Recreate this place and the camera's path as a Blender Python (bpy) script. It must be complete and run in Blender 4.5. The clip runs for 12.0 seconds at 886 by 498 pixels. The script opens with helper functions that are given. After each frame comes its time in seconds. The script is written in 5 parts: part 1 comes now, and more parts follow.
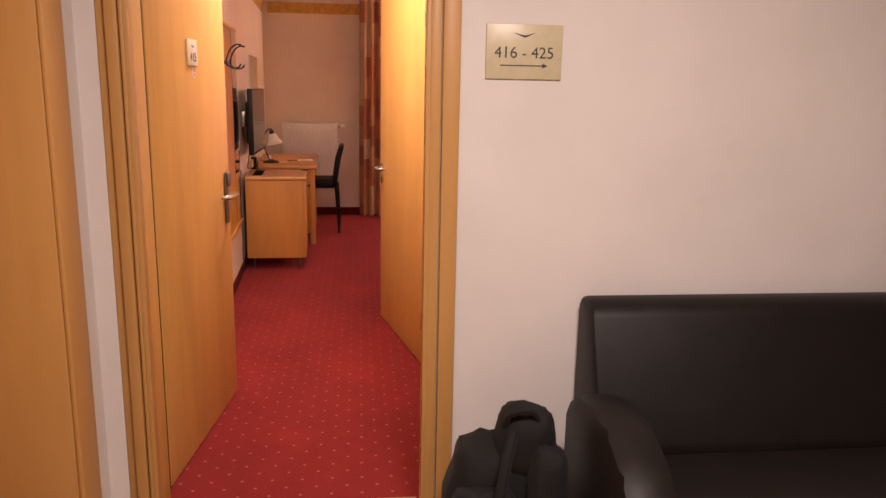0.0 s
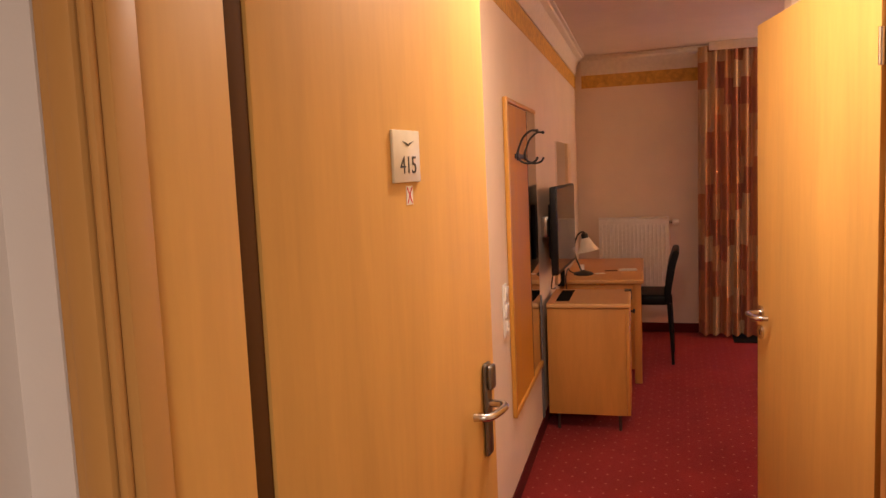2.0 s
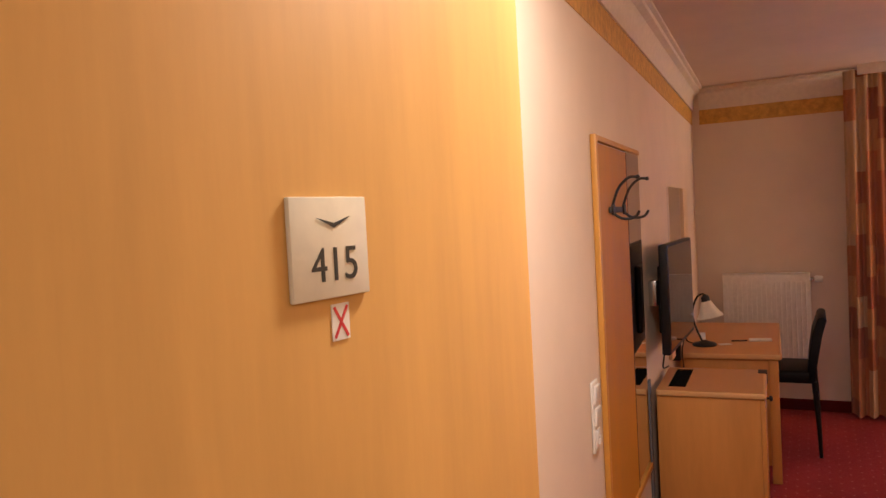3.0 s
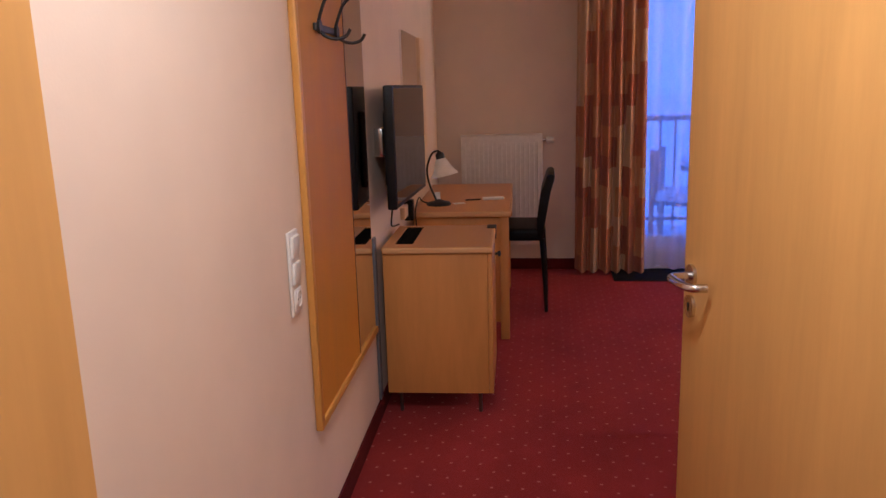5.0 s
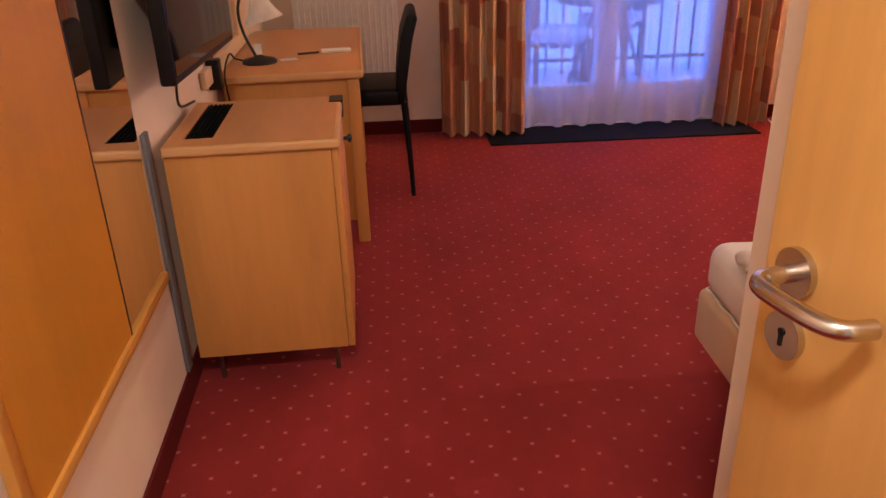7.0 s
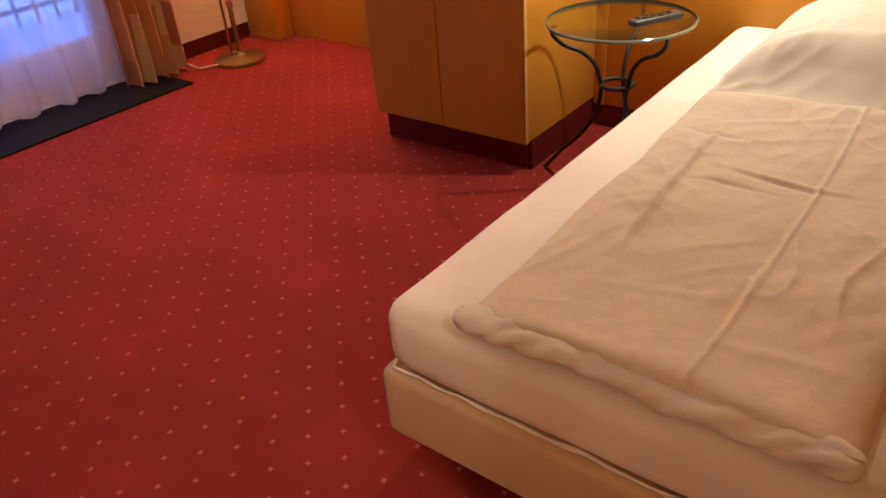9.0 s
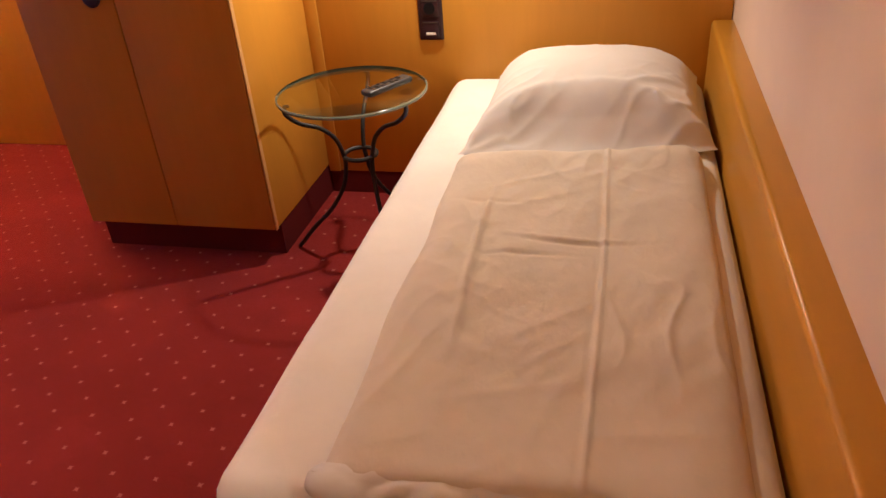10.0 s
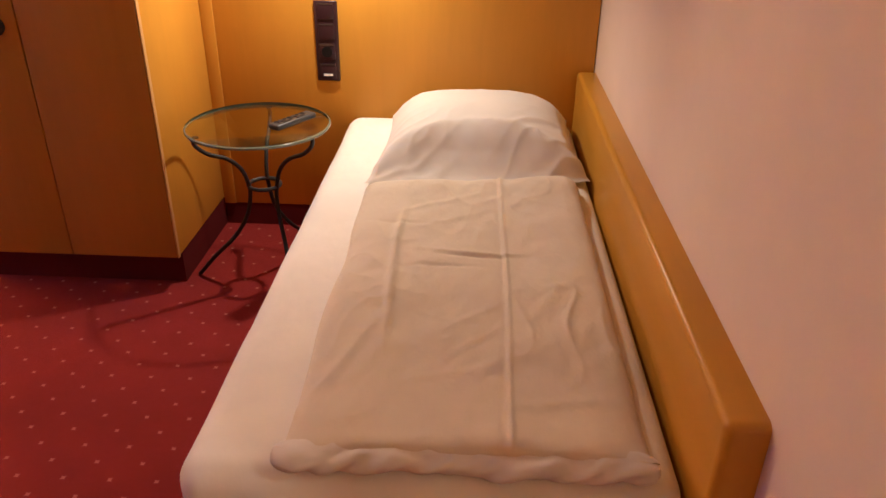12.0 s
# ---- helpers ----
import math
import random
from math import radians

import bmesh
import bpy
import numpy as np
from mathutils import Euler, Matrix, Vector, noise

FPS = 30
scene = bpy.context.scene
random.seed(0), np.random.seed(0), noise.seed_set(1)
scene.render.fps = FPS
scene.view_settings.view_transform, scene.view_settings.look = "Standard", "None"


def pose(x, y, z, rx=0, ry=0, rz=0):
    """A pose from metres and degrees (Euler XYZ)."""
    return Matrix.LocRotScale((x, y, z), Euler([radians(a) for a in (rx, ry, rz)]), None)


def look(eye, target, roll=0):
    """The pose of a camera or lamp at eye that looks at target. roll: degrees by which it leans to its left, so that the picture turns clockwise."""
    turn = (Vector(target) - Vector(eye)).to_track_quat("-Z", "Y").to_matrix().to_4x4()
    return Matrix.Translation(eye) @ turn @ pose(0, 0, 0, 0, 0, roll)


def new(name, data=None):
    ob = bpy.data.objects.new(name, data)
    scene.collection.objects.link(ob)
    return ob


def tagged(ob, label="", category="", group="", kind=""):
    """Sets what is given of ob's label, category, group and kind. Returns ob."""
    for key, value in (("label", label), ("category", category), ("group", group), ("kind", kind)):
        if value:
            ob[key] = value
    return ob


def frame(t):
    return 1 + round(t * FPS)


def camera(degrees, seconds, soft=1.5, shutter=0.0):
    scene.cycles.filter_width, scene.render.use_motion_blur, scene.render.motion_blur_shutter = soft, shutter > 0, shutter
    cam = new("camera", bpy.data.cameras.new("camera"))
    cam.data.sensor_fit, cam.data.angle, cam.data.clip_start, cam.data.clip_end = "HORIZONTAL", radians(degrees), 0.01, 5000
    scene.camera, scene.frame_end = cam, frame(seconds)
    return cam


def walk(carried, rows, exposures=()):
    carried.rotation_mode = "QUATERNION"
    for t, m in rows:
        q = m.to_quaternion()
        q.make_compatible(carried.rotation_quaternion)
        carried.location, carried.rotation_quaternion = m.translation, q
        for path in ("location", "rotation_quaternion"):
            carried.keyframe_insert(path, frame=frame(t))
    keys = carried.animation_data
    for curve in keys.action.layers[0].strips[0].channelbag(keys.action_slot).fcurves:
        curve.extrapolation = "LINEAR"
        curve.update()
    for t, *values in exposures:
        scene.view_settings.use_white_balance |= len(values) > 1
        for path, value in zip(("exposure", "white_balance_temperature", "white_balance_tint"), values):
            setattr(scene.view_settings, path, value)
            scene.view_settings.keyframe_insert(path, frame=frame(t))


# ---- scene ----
cam = camera(60.9, 12.0)
PATH = [
    (0, (-0.183, 0.616, 1.445), (0.039, 2.559, 1.028), 1.1),
    (0.5, (-0.239, 0.984, 1.453), (-0.255, 2.953, 1.102), 0.3),
    (1, (-0.238, 1.413, 1.457), (-0.395, 3.381, 1.143), -0.8),
    (1.5, (-0.257, 1.883, 1.486), (-0.622, 3.831, 1.212), -1.7),
    (2, (-0.316, 2.313, 1.529), (-0.918, 4.209, 1.324), -2.5),
    (2.5, (-0.357, 2.754, 1.579), (-1.194, 4.567, 1.472), -2.9),
    (2.7, (-0.383, 2.892, 1.591), (-1.273, 4.681, 1.515), -3.1),
    (4.3, (-0.401, 3.4, 1.438), (-0.968, 5.306, 1.217), -2.5),
    (4.5, (-0.371, 3.42, 1.421), (-0.849, 5.341, 1.139), -2.4),
    (5, (-0.357, 3.529, 1.397), (-0.638, 5.464, 0.98), -1.7),
    (5.5, (-0.427, 3.785, 1.386), (-0.559, 5.707, 0.849), -0.9),
    (6, (-0.438, 4.032, 1.362), (-0.502, 5.921, 0.71), -0.7),
    (6.5, (-0.403, 4.328, 1.331), (-0.415, 6.178, 0.573), -1.0),
    (6.7, (-0.41, 4.437, 1.317), (-0.394, 6.273, 0.524), -1.2),
    (8.3, (-0.436, 5.346, 1.240), (0.391, 6.859, 0.229), -5.0),
    (8.5, (-0.392, 5.448, 1.220), (0.582, 6.854, 0.184), -5.2),
    (9, (-0.337, 5.672, 1.221), (0.965, 6.751, 0.153), -4.9),
    (9.5, (-0.258, 5.810, 1.227), (1.267, 6.542, 0.162), -4.6),
    (10, (-0.237, 5.888, 1.278), (1.419, 6.325, 0.248), -4.6),
    (10.5, (-0.296, 5.949, 1.284), (1.407, 6.159, 0.259), -3.8),
    (11, (-0.374, 5.972, 1.292), (1.332, 6.021, 0.251), -1.8),
    (11.5, (-0.422, 5.973, 1.301), (1.298, 5.958, 0.282), 0.2),
    (12, (-0.450, 5.984, 1.316), (1.317, 6.056, 0.381), 0.9),
]
walk(cam, [(t, look(eye, target, roll)) for t, eye, target, roll in PATH],
     exposures=[(0, 0.62, 6600, 23), (1.0, 0.25, 7100, 24), (1.7, 0.25, 7300, 21), (2.7, 0.2, 6450, 13), (4.3, 0.0, 5000, 9), (5.5, 0.08, 5050, 9), (6.7, 0.5, 5600, 10), (8.3, 0.98, 6600, -3), (9.0, 0.74, 6600, -3), (9.5, 0.65, 6500, 4), (10, 0.54, 6500, 8), (12, 0.5, 6450, 9)])

# ---- light ----
WARM = (1.0, 0.66, 0.36)
world = bpy.data.worlds.new("dusk")
scene.world = world
world.use_nodes = True
sky = world.node_tree.nodes["Background"]
sky.inputs["Color"].default_value = (0.14, 0.26, 1.0, 1)
sky.inputs["Strength"].default_value = 2.2


def lamp(name, kind, place, watts, colour=WARM, radius=0.1, target=None, size=None):
    data = bpy.data.lights.new(name, kind)
    data.energy, data.color = watts, colour
    if kind == "AREA":
        data.shape, data.size = "DISK", size
    else:
        data.shadow_soft_size = radius
    ob = new(name, data)
    ob.matrix_basis = look(place, target) if target else Matrix.Translation(place)
    return ob


lamp("vestibule_light", "AREA", (-0.48, 4.38, 2.425), 21.5, colour=(1.0, 0.86, 0.73), target=(-0.48, 4.38, 0), size=0.22)
reading = lamp("bed_light", "SPOT", (1.98, 6.40, 1.38), 31, colour=(1.0, 0.86, 0.72), radius=0.025, target=(1.72, 6.62, 0))
reading.data.spot_size, reading.data.spot_blend = radians(172), 1.0
lamp("uplight", "POINT", (2.10, 8.97, 1.80), 80, colour=(1.0, 0.77, 0.55), radius=0.08)
lamp("corridor_light", "AREA", (0.25, 1.15, 2.44), 44, colour=(1.0, 0.87, 0.75), target=(0.25, 1.15, 0), size=0.5)


# ---- materials ----
def material(name, colour, rough=0.6, metal=0.0, spec=0.5):
    m = bpy.data.materials.new(name)
    m.use_nodes = True
    b = m.node_tree.nodes["Principled BSDF"]
    b.inputs["Base Color"].default_value = (*colour, 1)
    b.inputs["Roughness"].default_value = rough
    b.inputs["Metallic"].default_value = metal
    b.inputs["Specular IOR Level"].default_value = spec
    return m


def node(m, kind, **values):
    n = m.node_tree.nodes.new(kind)
    for key, value in values.items():
        n.inputs[key].default_value = value
    return n


def link(m, a, out, b, inp):
    m.node_tree.links.new(a.outputs[out], b.inputs[inp])


def coords(m, scale=(1, 1, 1), turn=(0, 0, 0), uv=False):
    c = node(m, "ShaderNodeTexCoord")
    p = node(m, "ShaderNodeMapping")
    p.inputs["Scale"].default_value = scale
    p.inputs["Rotation"].default_value = turn
    link(m, c, "UV" if uv else "Object", p, "Vector")
    return p


def noise_tex(m, at, scale, detail=4.0, rough=0.55):
    n = node(m, "ShaderNodeTexNoise", Scale=scale, Detail=detail, Roughness=rough)
    link(m, at, "Vector", n, "Vector")
    return n


def ramp(m, src, stops, out="Fac"):
    r = node(m, "ShaderNodeValToRGB")
    e = r.color_ramp.elements
    while len(e) < len(stops):
        e.new(0.5)
    for s, (p, c) in zip(e, stops):
        s.position, s.color = p, (*c, 1)
    link(m, src, out, r, "Fac")
    return r


def relief(m, src, strength, distance=0.002, out="Fac", after=None):
    b = node(m, "ShaderNodeBump", Strength=strength, Distance=distance)
    link(m, src, out, b, "Height")
    if after:
        link(m, after, "Normal", b, "Normal")
    link(m, b, "Normal", m.node_tree.nodes["Principled BSDF"], "Normal")
    return b


def base(m, src, out="Color"):
    link(m, src, out, m.node_tree.nodes["Principled BSDF"], "Base Color")


def shade(c, k):
    return tuple(min(1, v * k) for v in c)


def wood(name, colour, axis="z", rough=0.42, contrast=0.16, spec=0.4):
    """Veneer with fine grain along one axis, broad cathedral figure and slight gloss changes."""
    m = material(name, colour, rough, spec=spec)
    long, across = 1.1, 9.0
    sc = {"x": (long, across, across), "y": (across, long, across), "z": (across, across, long)}[axis]
    at = coords(m, sc)
    fine = noise_tex(m, at, 5.0, 6, 0.65)
    wide = noise_tex(m, coords(m, tuple(v * 0.42 for v in sc)), 1.6, 3, 0.5)
    wide.inputs["Distortion"].default_value = 0.8
    mix = node(m, "ShaderNodeMath")
    mix.operation = "MULTIPLY_ADD"
    mix.inputs[1].default_value = 0.32
    link(m, fine, "Fac", mix, 0)
    half = node(m, "ShaderNodeMath")
    half.operation = "MULTIPLY"
    half.inputs[1].default_value = 0.68
    link(m, wide, "Fac", half, 0)
    m.node_tree.links.new(half.outputs[0], mix.inputs[2])
    r = ramp(m, mix, [(0.28, shade(colour, 1 - contrast)), (0.5, colour), (0.72, shade(colour, 1 + contrast))], out=0)
    base(m, r)
    g = node(m, "ShaderNodeMapRange")
    g.inputs["To Min"].default_value, g.inputs["To Max"].default_value = rough - 0.06, rough + 0.1
    link(m, wide, "Fac", g, "Value")
    link(m, g, "Result", m.node_tree.nodes["Principled BSDF"], "Roughness")
    relief(m, fine, 0.08, 0.001)
    return m


def plaster(name, colour, bump=0.32, scale=170.0, rough=0.85):
    m = material(name, colour, rough, spec=0.25)
    at = coords(m)
    grain = noise_tex(m, at, scale, 5, 0.6)
    chips = node(m, "ShaderNodeTexVoronoi", Scale=scale * 0.8)
    link(m, at, "Vector", chips, "Vector")
    soil = noise_tex(m, at, 2.2, 4, 0.6)
    base(m, ramp(m, soil, [(0.3, shade(colour, 0.94)), (0.7, shade(colour, 1.03))]))
    b = relief(m, grain, bump, 0.0015)
    relief(m, chips, bump * 0.5, 0.001, out="Distance", after=b)
    return m


def fabric(name, colour, scale=600.0, bump=0.25, rough=0.9, sheen=0.2, vary=0.05, crumple=0.0):
    m = material(name, colour, rough, spec=0.2)
    at = coords(m)
    weave = noise_tex(m, at, scale, 2, 0.7)
    soft = noise_tex(m, at, 5.0, 4, 0.6)
    base(m, ramp(m, soft, [(0.3, shade(colour, 1 - vary)), (0.7, shade(colour, 1 + vary))]))
    first = relief(m, weave, bump, 0.0006)
    if crumple:
        relief(m, noise_tex(m, coords(m, (1, 1.4, 1), (0, 0, 0.6)), 12.0, 4, 0.5), crumple, 0.02, after=first)
    m.node_tree.nodes["Principled BSDF"].inputs["Sheen Weight"].default_value = sheen
    return m


def leather(name, colour, rough=0.42):
    m = material(name, colour, rough, spec=0.22)
    at = coords(m)
    pores = node(m, "ShaderNodeTexVoronoi", Scale=420.0)
    link(m, at, "Vector", pores, "Vector")
    soft = noise_tex(m, at, 9.0, 4, 0.6)
    base(m, ramp(m, soft, [(0.3, shade(colour, 0.8)), (0.7, shade(colour, 1.25))]))
    b = relief(m, pores, 0.2, 0.0006, out="Distance")
    relief(m, soft, 0.25, 0.006, after=b)
    return m


def metal(name, colour, rough=0.28):
    m = material(name, colour, rough, 1.0)
    n = noise_tex(m, coords(m), 60.0, 3)
    g = node(m, "ShaderNodeMapRange")
    g.inputs["To Min"].default_value, g.inputs["To Max"].default_value = rough - 0.03, rough + 0.05
    link(m, n, "Fac", g, "Value")
    link(m, g, "Result", m.node_tree.nodes["Principled BSDF"], "Roughness")
    return m


def plain(name, colour, rough=0.5, spec=0.5, vary=0.06):
    m = material(name, colour, rough, spec=spec)
    n = noise_tex(m, coords(m), 30.0, 4)
    base(m, ramp(m, n, [(0.3, shade(colour, 1 - vary)), (0.7, shade(colour, 1 + vary))]))
    return m


def glass(name, colour, rough=0.02, see=0.9):
    """Clear pane: mostly see-through with a Fresnel-driven gloss."""
    m = material(name, colour, rough)
    nt = m.node_tree
    clear = nt.nodes.new("ShaderNodeBsdfTransparent")
    clear.inputs["Color"].default_value = (*colour, 1)
    gloss = nt.nodes.new("ShaderNodeBsdfGlossy")
    gloss.inputs["Roughness"].default_value = rough
    face = node(m, "ShaderNodeLayerWeight", Blend=0.5)
    power = node(m, "ShaderNodeMath")
    power.operation = "POWER"
    power.inputs[1].default_value = 4.0
    nt.links.new(face.outputs["Facing"], power.inputs[0])
    fres = node(m, "ShaderNodeMapRange")
    fres.inputs["To Min"].default_value, fres.inputs["To Max"].default_value = 0.05, 0.7
    nt.links.new(power.outputs[0], fres.inputs["Value"])
    mix = nt.nodes.new("ShaderNodeMixShader")
    nt.links.new(fres.outputs[0], mix.inputs[0])
    nt.links.new(clear.outputs[0], mix.inputs[1])
    nt.links.new(gloss.outputs[0], mix.inputs[2])
    nt.links.new(mix.outputs[0], nt.nodes["Material Output"].inputs["Surface"])
    return m


def sheer_cloth(name, colour, see):
    m = material(name, colour, 0.9)
    nt = m.node_tree
    clear = nt.nodes.new("ShaderNodeBsdfTransparent")
    diff = nt.nodes.new("ShaderNodeBsdfDiffuse")
    diff.inputs["Color"].default_value = (*colour, 1)
    trans = nt.nodes.new("ShaderNodeBsdfTranslucent")
    trans.inputs["Color"].default_value = (*colour, 1)
    half = nt.nodes.new("ShaderNodeMixShader")
    half.inputs[0].default_value = 0.5
    nt.links.new(diff.outputs[0], half.inputs[1])
    nt.links.new(trans.outputs[0], half.inputs[2])
    mix = nt.nodes.new("ShaderNodeMixShader")
    weave = noise_tex(m, coords(m, (1, 1, 0.25)), 260.0, 2)
    g = node(m, "ShaderNodeMapRange")
    g.inputs["To Min"].default_value, g.inputs["To Max"].default_value = 1 - see - 0.08, 1 - see + 0.08
    link(m, weave, "Fac", g, "Value")
    nt.links.new(g.outputs[0], mix.inputs[0])
    nt.links.new(clear.outputs[0], mix.inputs[1])
    nt.links.new(half.outputs[0], mix.inputs[2])
    nt.links.new(mix.outputs[0], nt.nodes["Material Output"].inputs["Surface"])
    return m


def lit(name, colour, strength):
    m = material(name, colour, 0.4)
    b = m.node_tree.nodes["Principled BSDF"]
    b.inputs["Emission Color"].default_value = (*colour, 1)
    b.inputs["Emission Strength"].default_value = strength
    return m


def carpet_material():
    """Deep red cut pile with small pale tufts on a diagonal lattice."""
    red = (0.232, 0.0215, 0.0195)
    m = material("red_carpet", red, 0.95, spec=0.1)
    nt = m.node_tree
    sx, sy, px, py = 0.1108, 0.1115, 0.822, 7.033
    tc = node(m, "ShaderNodeTexCoord")
    wob = node(m, "ShaderNodeTexNoise", Scale=160.0, Detail=2.0)
    nt.links.new(tc.outputs["Object"], wob.inputs["Vector"])
    sep = node(m, "ShaderNodeSeparateXYZ")
    nt.links.new(tc.outputs["Object"], sep.inputs[0])

    def op(kind, a, b=None):
        n = node(m, "ShaderNodeMath")
        n.operation = kind
        for i, v in enumerate((a, b)):
            if v is None:
                continue
            if isinstance(v, (int, float)):
                n.inputs[i].default_value = v
            else:
                nt.links.new(v, n.inputs[i])
        return n.outputs[0]

    def lattice(ox, oy):
        u = op("DIVIDE", op("SUBTRACT", sep.outputs[0], px), sx)
        v = op("DIVIDE", op("SUBTRACT", sep.outputs[1], py), sy)
        u, v = op("ADD", u, ox), op("ADD", v, oy)
        du = op("MULTIPLY", op("SUBTRACT", u, op("ROUND", u)), sx)
        dv = op("MULTIPLY", op("SUBTRACT", v, op("ROUND", v)), sy)
        p, q = op("ABSOLUTE", op("MULTIPLY", op("ADD", du, dv), 0.7)), op("ABSOLUTE", op("MULTIPLY", op("SUBTRACT", du, dv), 0.7))
        return op("ADD", op("MAXIMUM", p, q), op("MULTIPLY", op("MINIMUM", p, q), 1.6))

    near = op("MINIMUM", lattice(0, 0), lattice(0.5, 0.5))
    near = op("ADD", near, op("MULTIPLY", op("SUBTRACT", wob.outputs["Fac"], 0.5), 0.008))
    tuft = node(m, "ShaderNodeMapRange")
    tuft.inputs["From Min"].default_value, tuft.inputs["From Max"].default_value = 0.0098, 0.0055
    tuft.inputs["To Max"].default_value = 0.62
    nt.links.new(near, tuft.inputs["Value"])
    at = coords(m)
    pile = noise_tex(m, at, 330.0, 3, 0.7)
    brushed = noise_tex(m, coords(m, (1, 0.6, 1)), 2.6, 5, 0.6)
    tone = ramp(m, brushed, [(0.30, shade(red, 0.82)), (0.46, shade(red, 0.97)), (0.58, shade(red, 1.05)), (0.62, shade(red, 1.15)), (0.75, shade(red, 1.22))])
    speck = ramp(m, pile, [(0.25, (0.7, 0.7, 0.7)), (0.75, (1.2, 1.2, 1.2))])
    mul = node(m, "ShaderNodeMix")
    mul.data_type, mul.blend_type = "RGBA", "MULTIPLY"
    mul.inputs["Factor"].default_value = 1.0
    nt.links.new(tone.outputs[0], mul.inputs["A"])
    nt.links.new(speck.outputs[0], mul.inputs["B"])
    put = node(m, "ShaderNodeMix")
    put.data_type = "RGBA"
    put.inputs["B"].default_value = (0.52, 0.20, 0.15, 1)
    nt.links.new(tuft.outputs[0], put.inputs["Factor"])
    nt.links.new(mul.outputs["Result"], put.inputs["A"])
    nt.links.new(put.outputs["Result"], nt.nodes["Principled BSDF"].inputs["Base Color"])
    nt.nodes["Principled BSDF"].inputs["Sheen Weight"].default_value = 0.25
    nt.nodes["Principled BSDF"].inputs["Sheen Tint"].default_value = (0.8, 0.2, 0.2, 1)
    relief(m, pile, 0.5, 0.003)
    return m


def curtain_material():
    """Woven blocks of rust, plum, sand and ochre, staggered from stripe to stripe."""
    m = material("patchwork_curtain", (0.4, 0.15, 0.07), 0.9, spec=0.2)
    nt = m.node_tree
    plain_at = coords(m, uv=True)
    sway = noise_tex(m, plain_at, 9.0, 2)
    at = node(m, "ShaderNodeMix")
    at.data_type, at.blend_type = "RGBA", "LINEAR_LIGHT"
    at.inputs["Factor"].default_value = 0.010
    link(m, plain_at, "Vector", at, "A")
    link(m, sway, "Color", at, "B")
    brick = node(m, "ShaderNodeTexBrick", Scale=1.0)
    brick.inputs["Mortar Size"].default_value = 0.0
    brick.inputs["Brick Width"].default_value = 0.22
    brick.inputs["Row Height"].default_value = 0.125
    brick.inputs["Color1"].default_value = (0, 0, 0, 1)
    brick.inputs["Color2"].default_value = (1, 1, 1, 1)
    brick.offset, brick.offset_frequency = 0.37, 2
    link(m, at, "Result", brick, "Vector")
    r = ramp(m, brick, [(0.0, (0.58, 0.27, 0.15)), (0.20, (0.45, 0.19, 0.13)), (0.36, (0.64, 0.37, 0.21)), (0.56, (0.69, 0.50, 0.325)), (0.80, (0.54, 0.235, 0.145))], out="Color")
    r.color_ramp.interpolation = "CONSTANT"
    weave = noise_tex(m, coords(m, (1, 9, 1), uv=True), 120.0, 3, 0.7)
    speck = ramp(m, weave, [(0.25, (0.62, 0.62, 0.62)), (0.75, (1.2, 1.2, 1.2))])
    mul = node(m, "ShaderNodeMix")
    mul.data_type, mul.blend_type = "RGBA", "MULTIPLY"
    mul.inputs["Factor"].default_value = 1.0
    nt.links.new(r.outputs[0], mul.inputs["A"])
    nt.links.new(speck.outputs[0], mul.inputs["B"])
    nt.links.new(mul.outputs["Result"], nt.nodes["Principled BSDF"].inputs["Base Color"])
    relief(m, weave, 0.3, 0.001)
    return m


BEECH = (0.63, 0.352, 0.102)
M_DOOR = wood("beech_door", BEECH, "z", 0.56, 0.13, 0.22)
M_CASE = wood("beech_casing", (0.52, 0.27, 0.085), "z", 0.42, 0.10)
M_FURN = wood("beech_veneer", (0.59, 0.262, 0.064), "z", 0.45, 0.15, 0.3)
M_RACK = wood("amber_beech_veneer", (0.55, 0.242, 0.022), "z", 0.48, 0.10, 0.25)
M_TOP = wood("beech_top", (0.56, 0.26, 0.09), "y", 0.36, 0.12)
M_EDGE = wood("beech_edge", (0.68, 0.38, 0.15), "x", 0.40, 0.08)
M_PANEL = wood("beech_headboard", (0.64, 0.295, 0.040), "z", 0.42, 0.08, 0.35)
M_RAIL = wood("beech_bedrail", (0.57, 0.272, 0.032), "x", 0.30, 0.09)
# same beech as the wardrobe sides, with the doors' shade put into the colour
M_WARD_SHADED = wood("beech_wardrobe_shaded", (0.48, 0.205, 0.036), "z", 0.5, 0.08, 0.2)
M_WALL = plaster("cream_woodchip", (0.80, 0.67, 0.545), bump=0.14)
M_CORR = plaster("corridor_paint", (0.70, 0.645, 0.615), bump=0.15)
M_CEIL = plaster("ceiling_paint", (0.74, 0.62, 0.52), bump=0.25, scale=90)
M_CORNICE = plain("cornice_paint", (0.76, 0.68, 0.58), 0.7)
M_CARPET = carpet_material()
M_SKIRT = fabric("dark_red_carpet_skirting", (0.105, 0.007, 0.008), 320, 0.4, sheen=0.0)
M_CFLOOR = fabric("beige_corridor_carpet", (0.42, 0.33, 0.22), 260, 0.4)
M_MAT = fabric("charcoal_ribbed_mat", (0.007, 0.007, 0.011), 300, 0.5, sheen=0.0)
M_SILL = metal("brass_threshold", (0.62, 0.5, 0.32), 0.35)
M_STEEL = metal("brushed_steel", (0.60, 0.57, 0.54), 0.24)
M_PLATE = metal("satin_nickel_plate", (0.22, 0.195, 0.17), 0.40)
M_IRON = plain("black_wrought_iron", (0.016, 0.015, 0.016), 0.5)
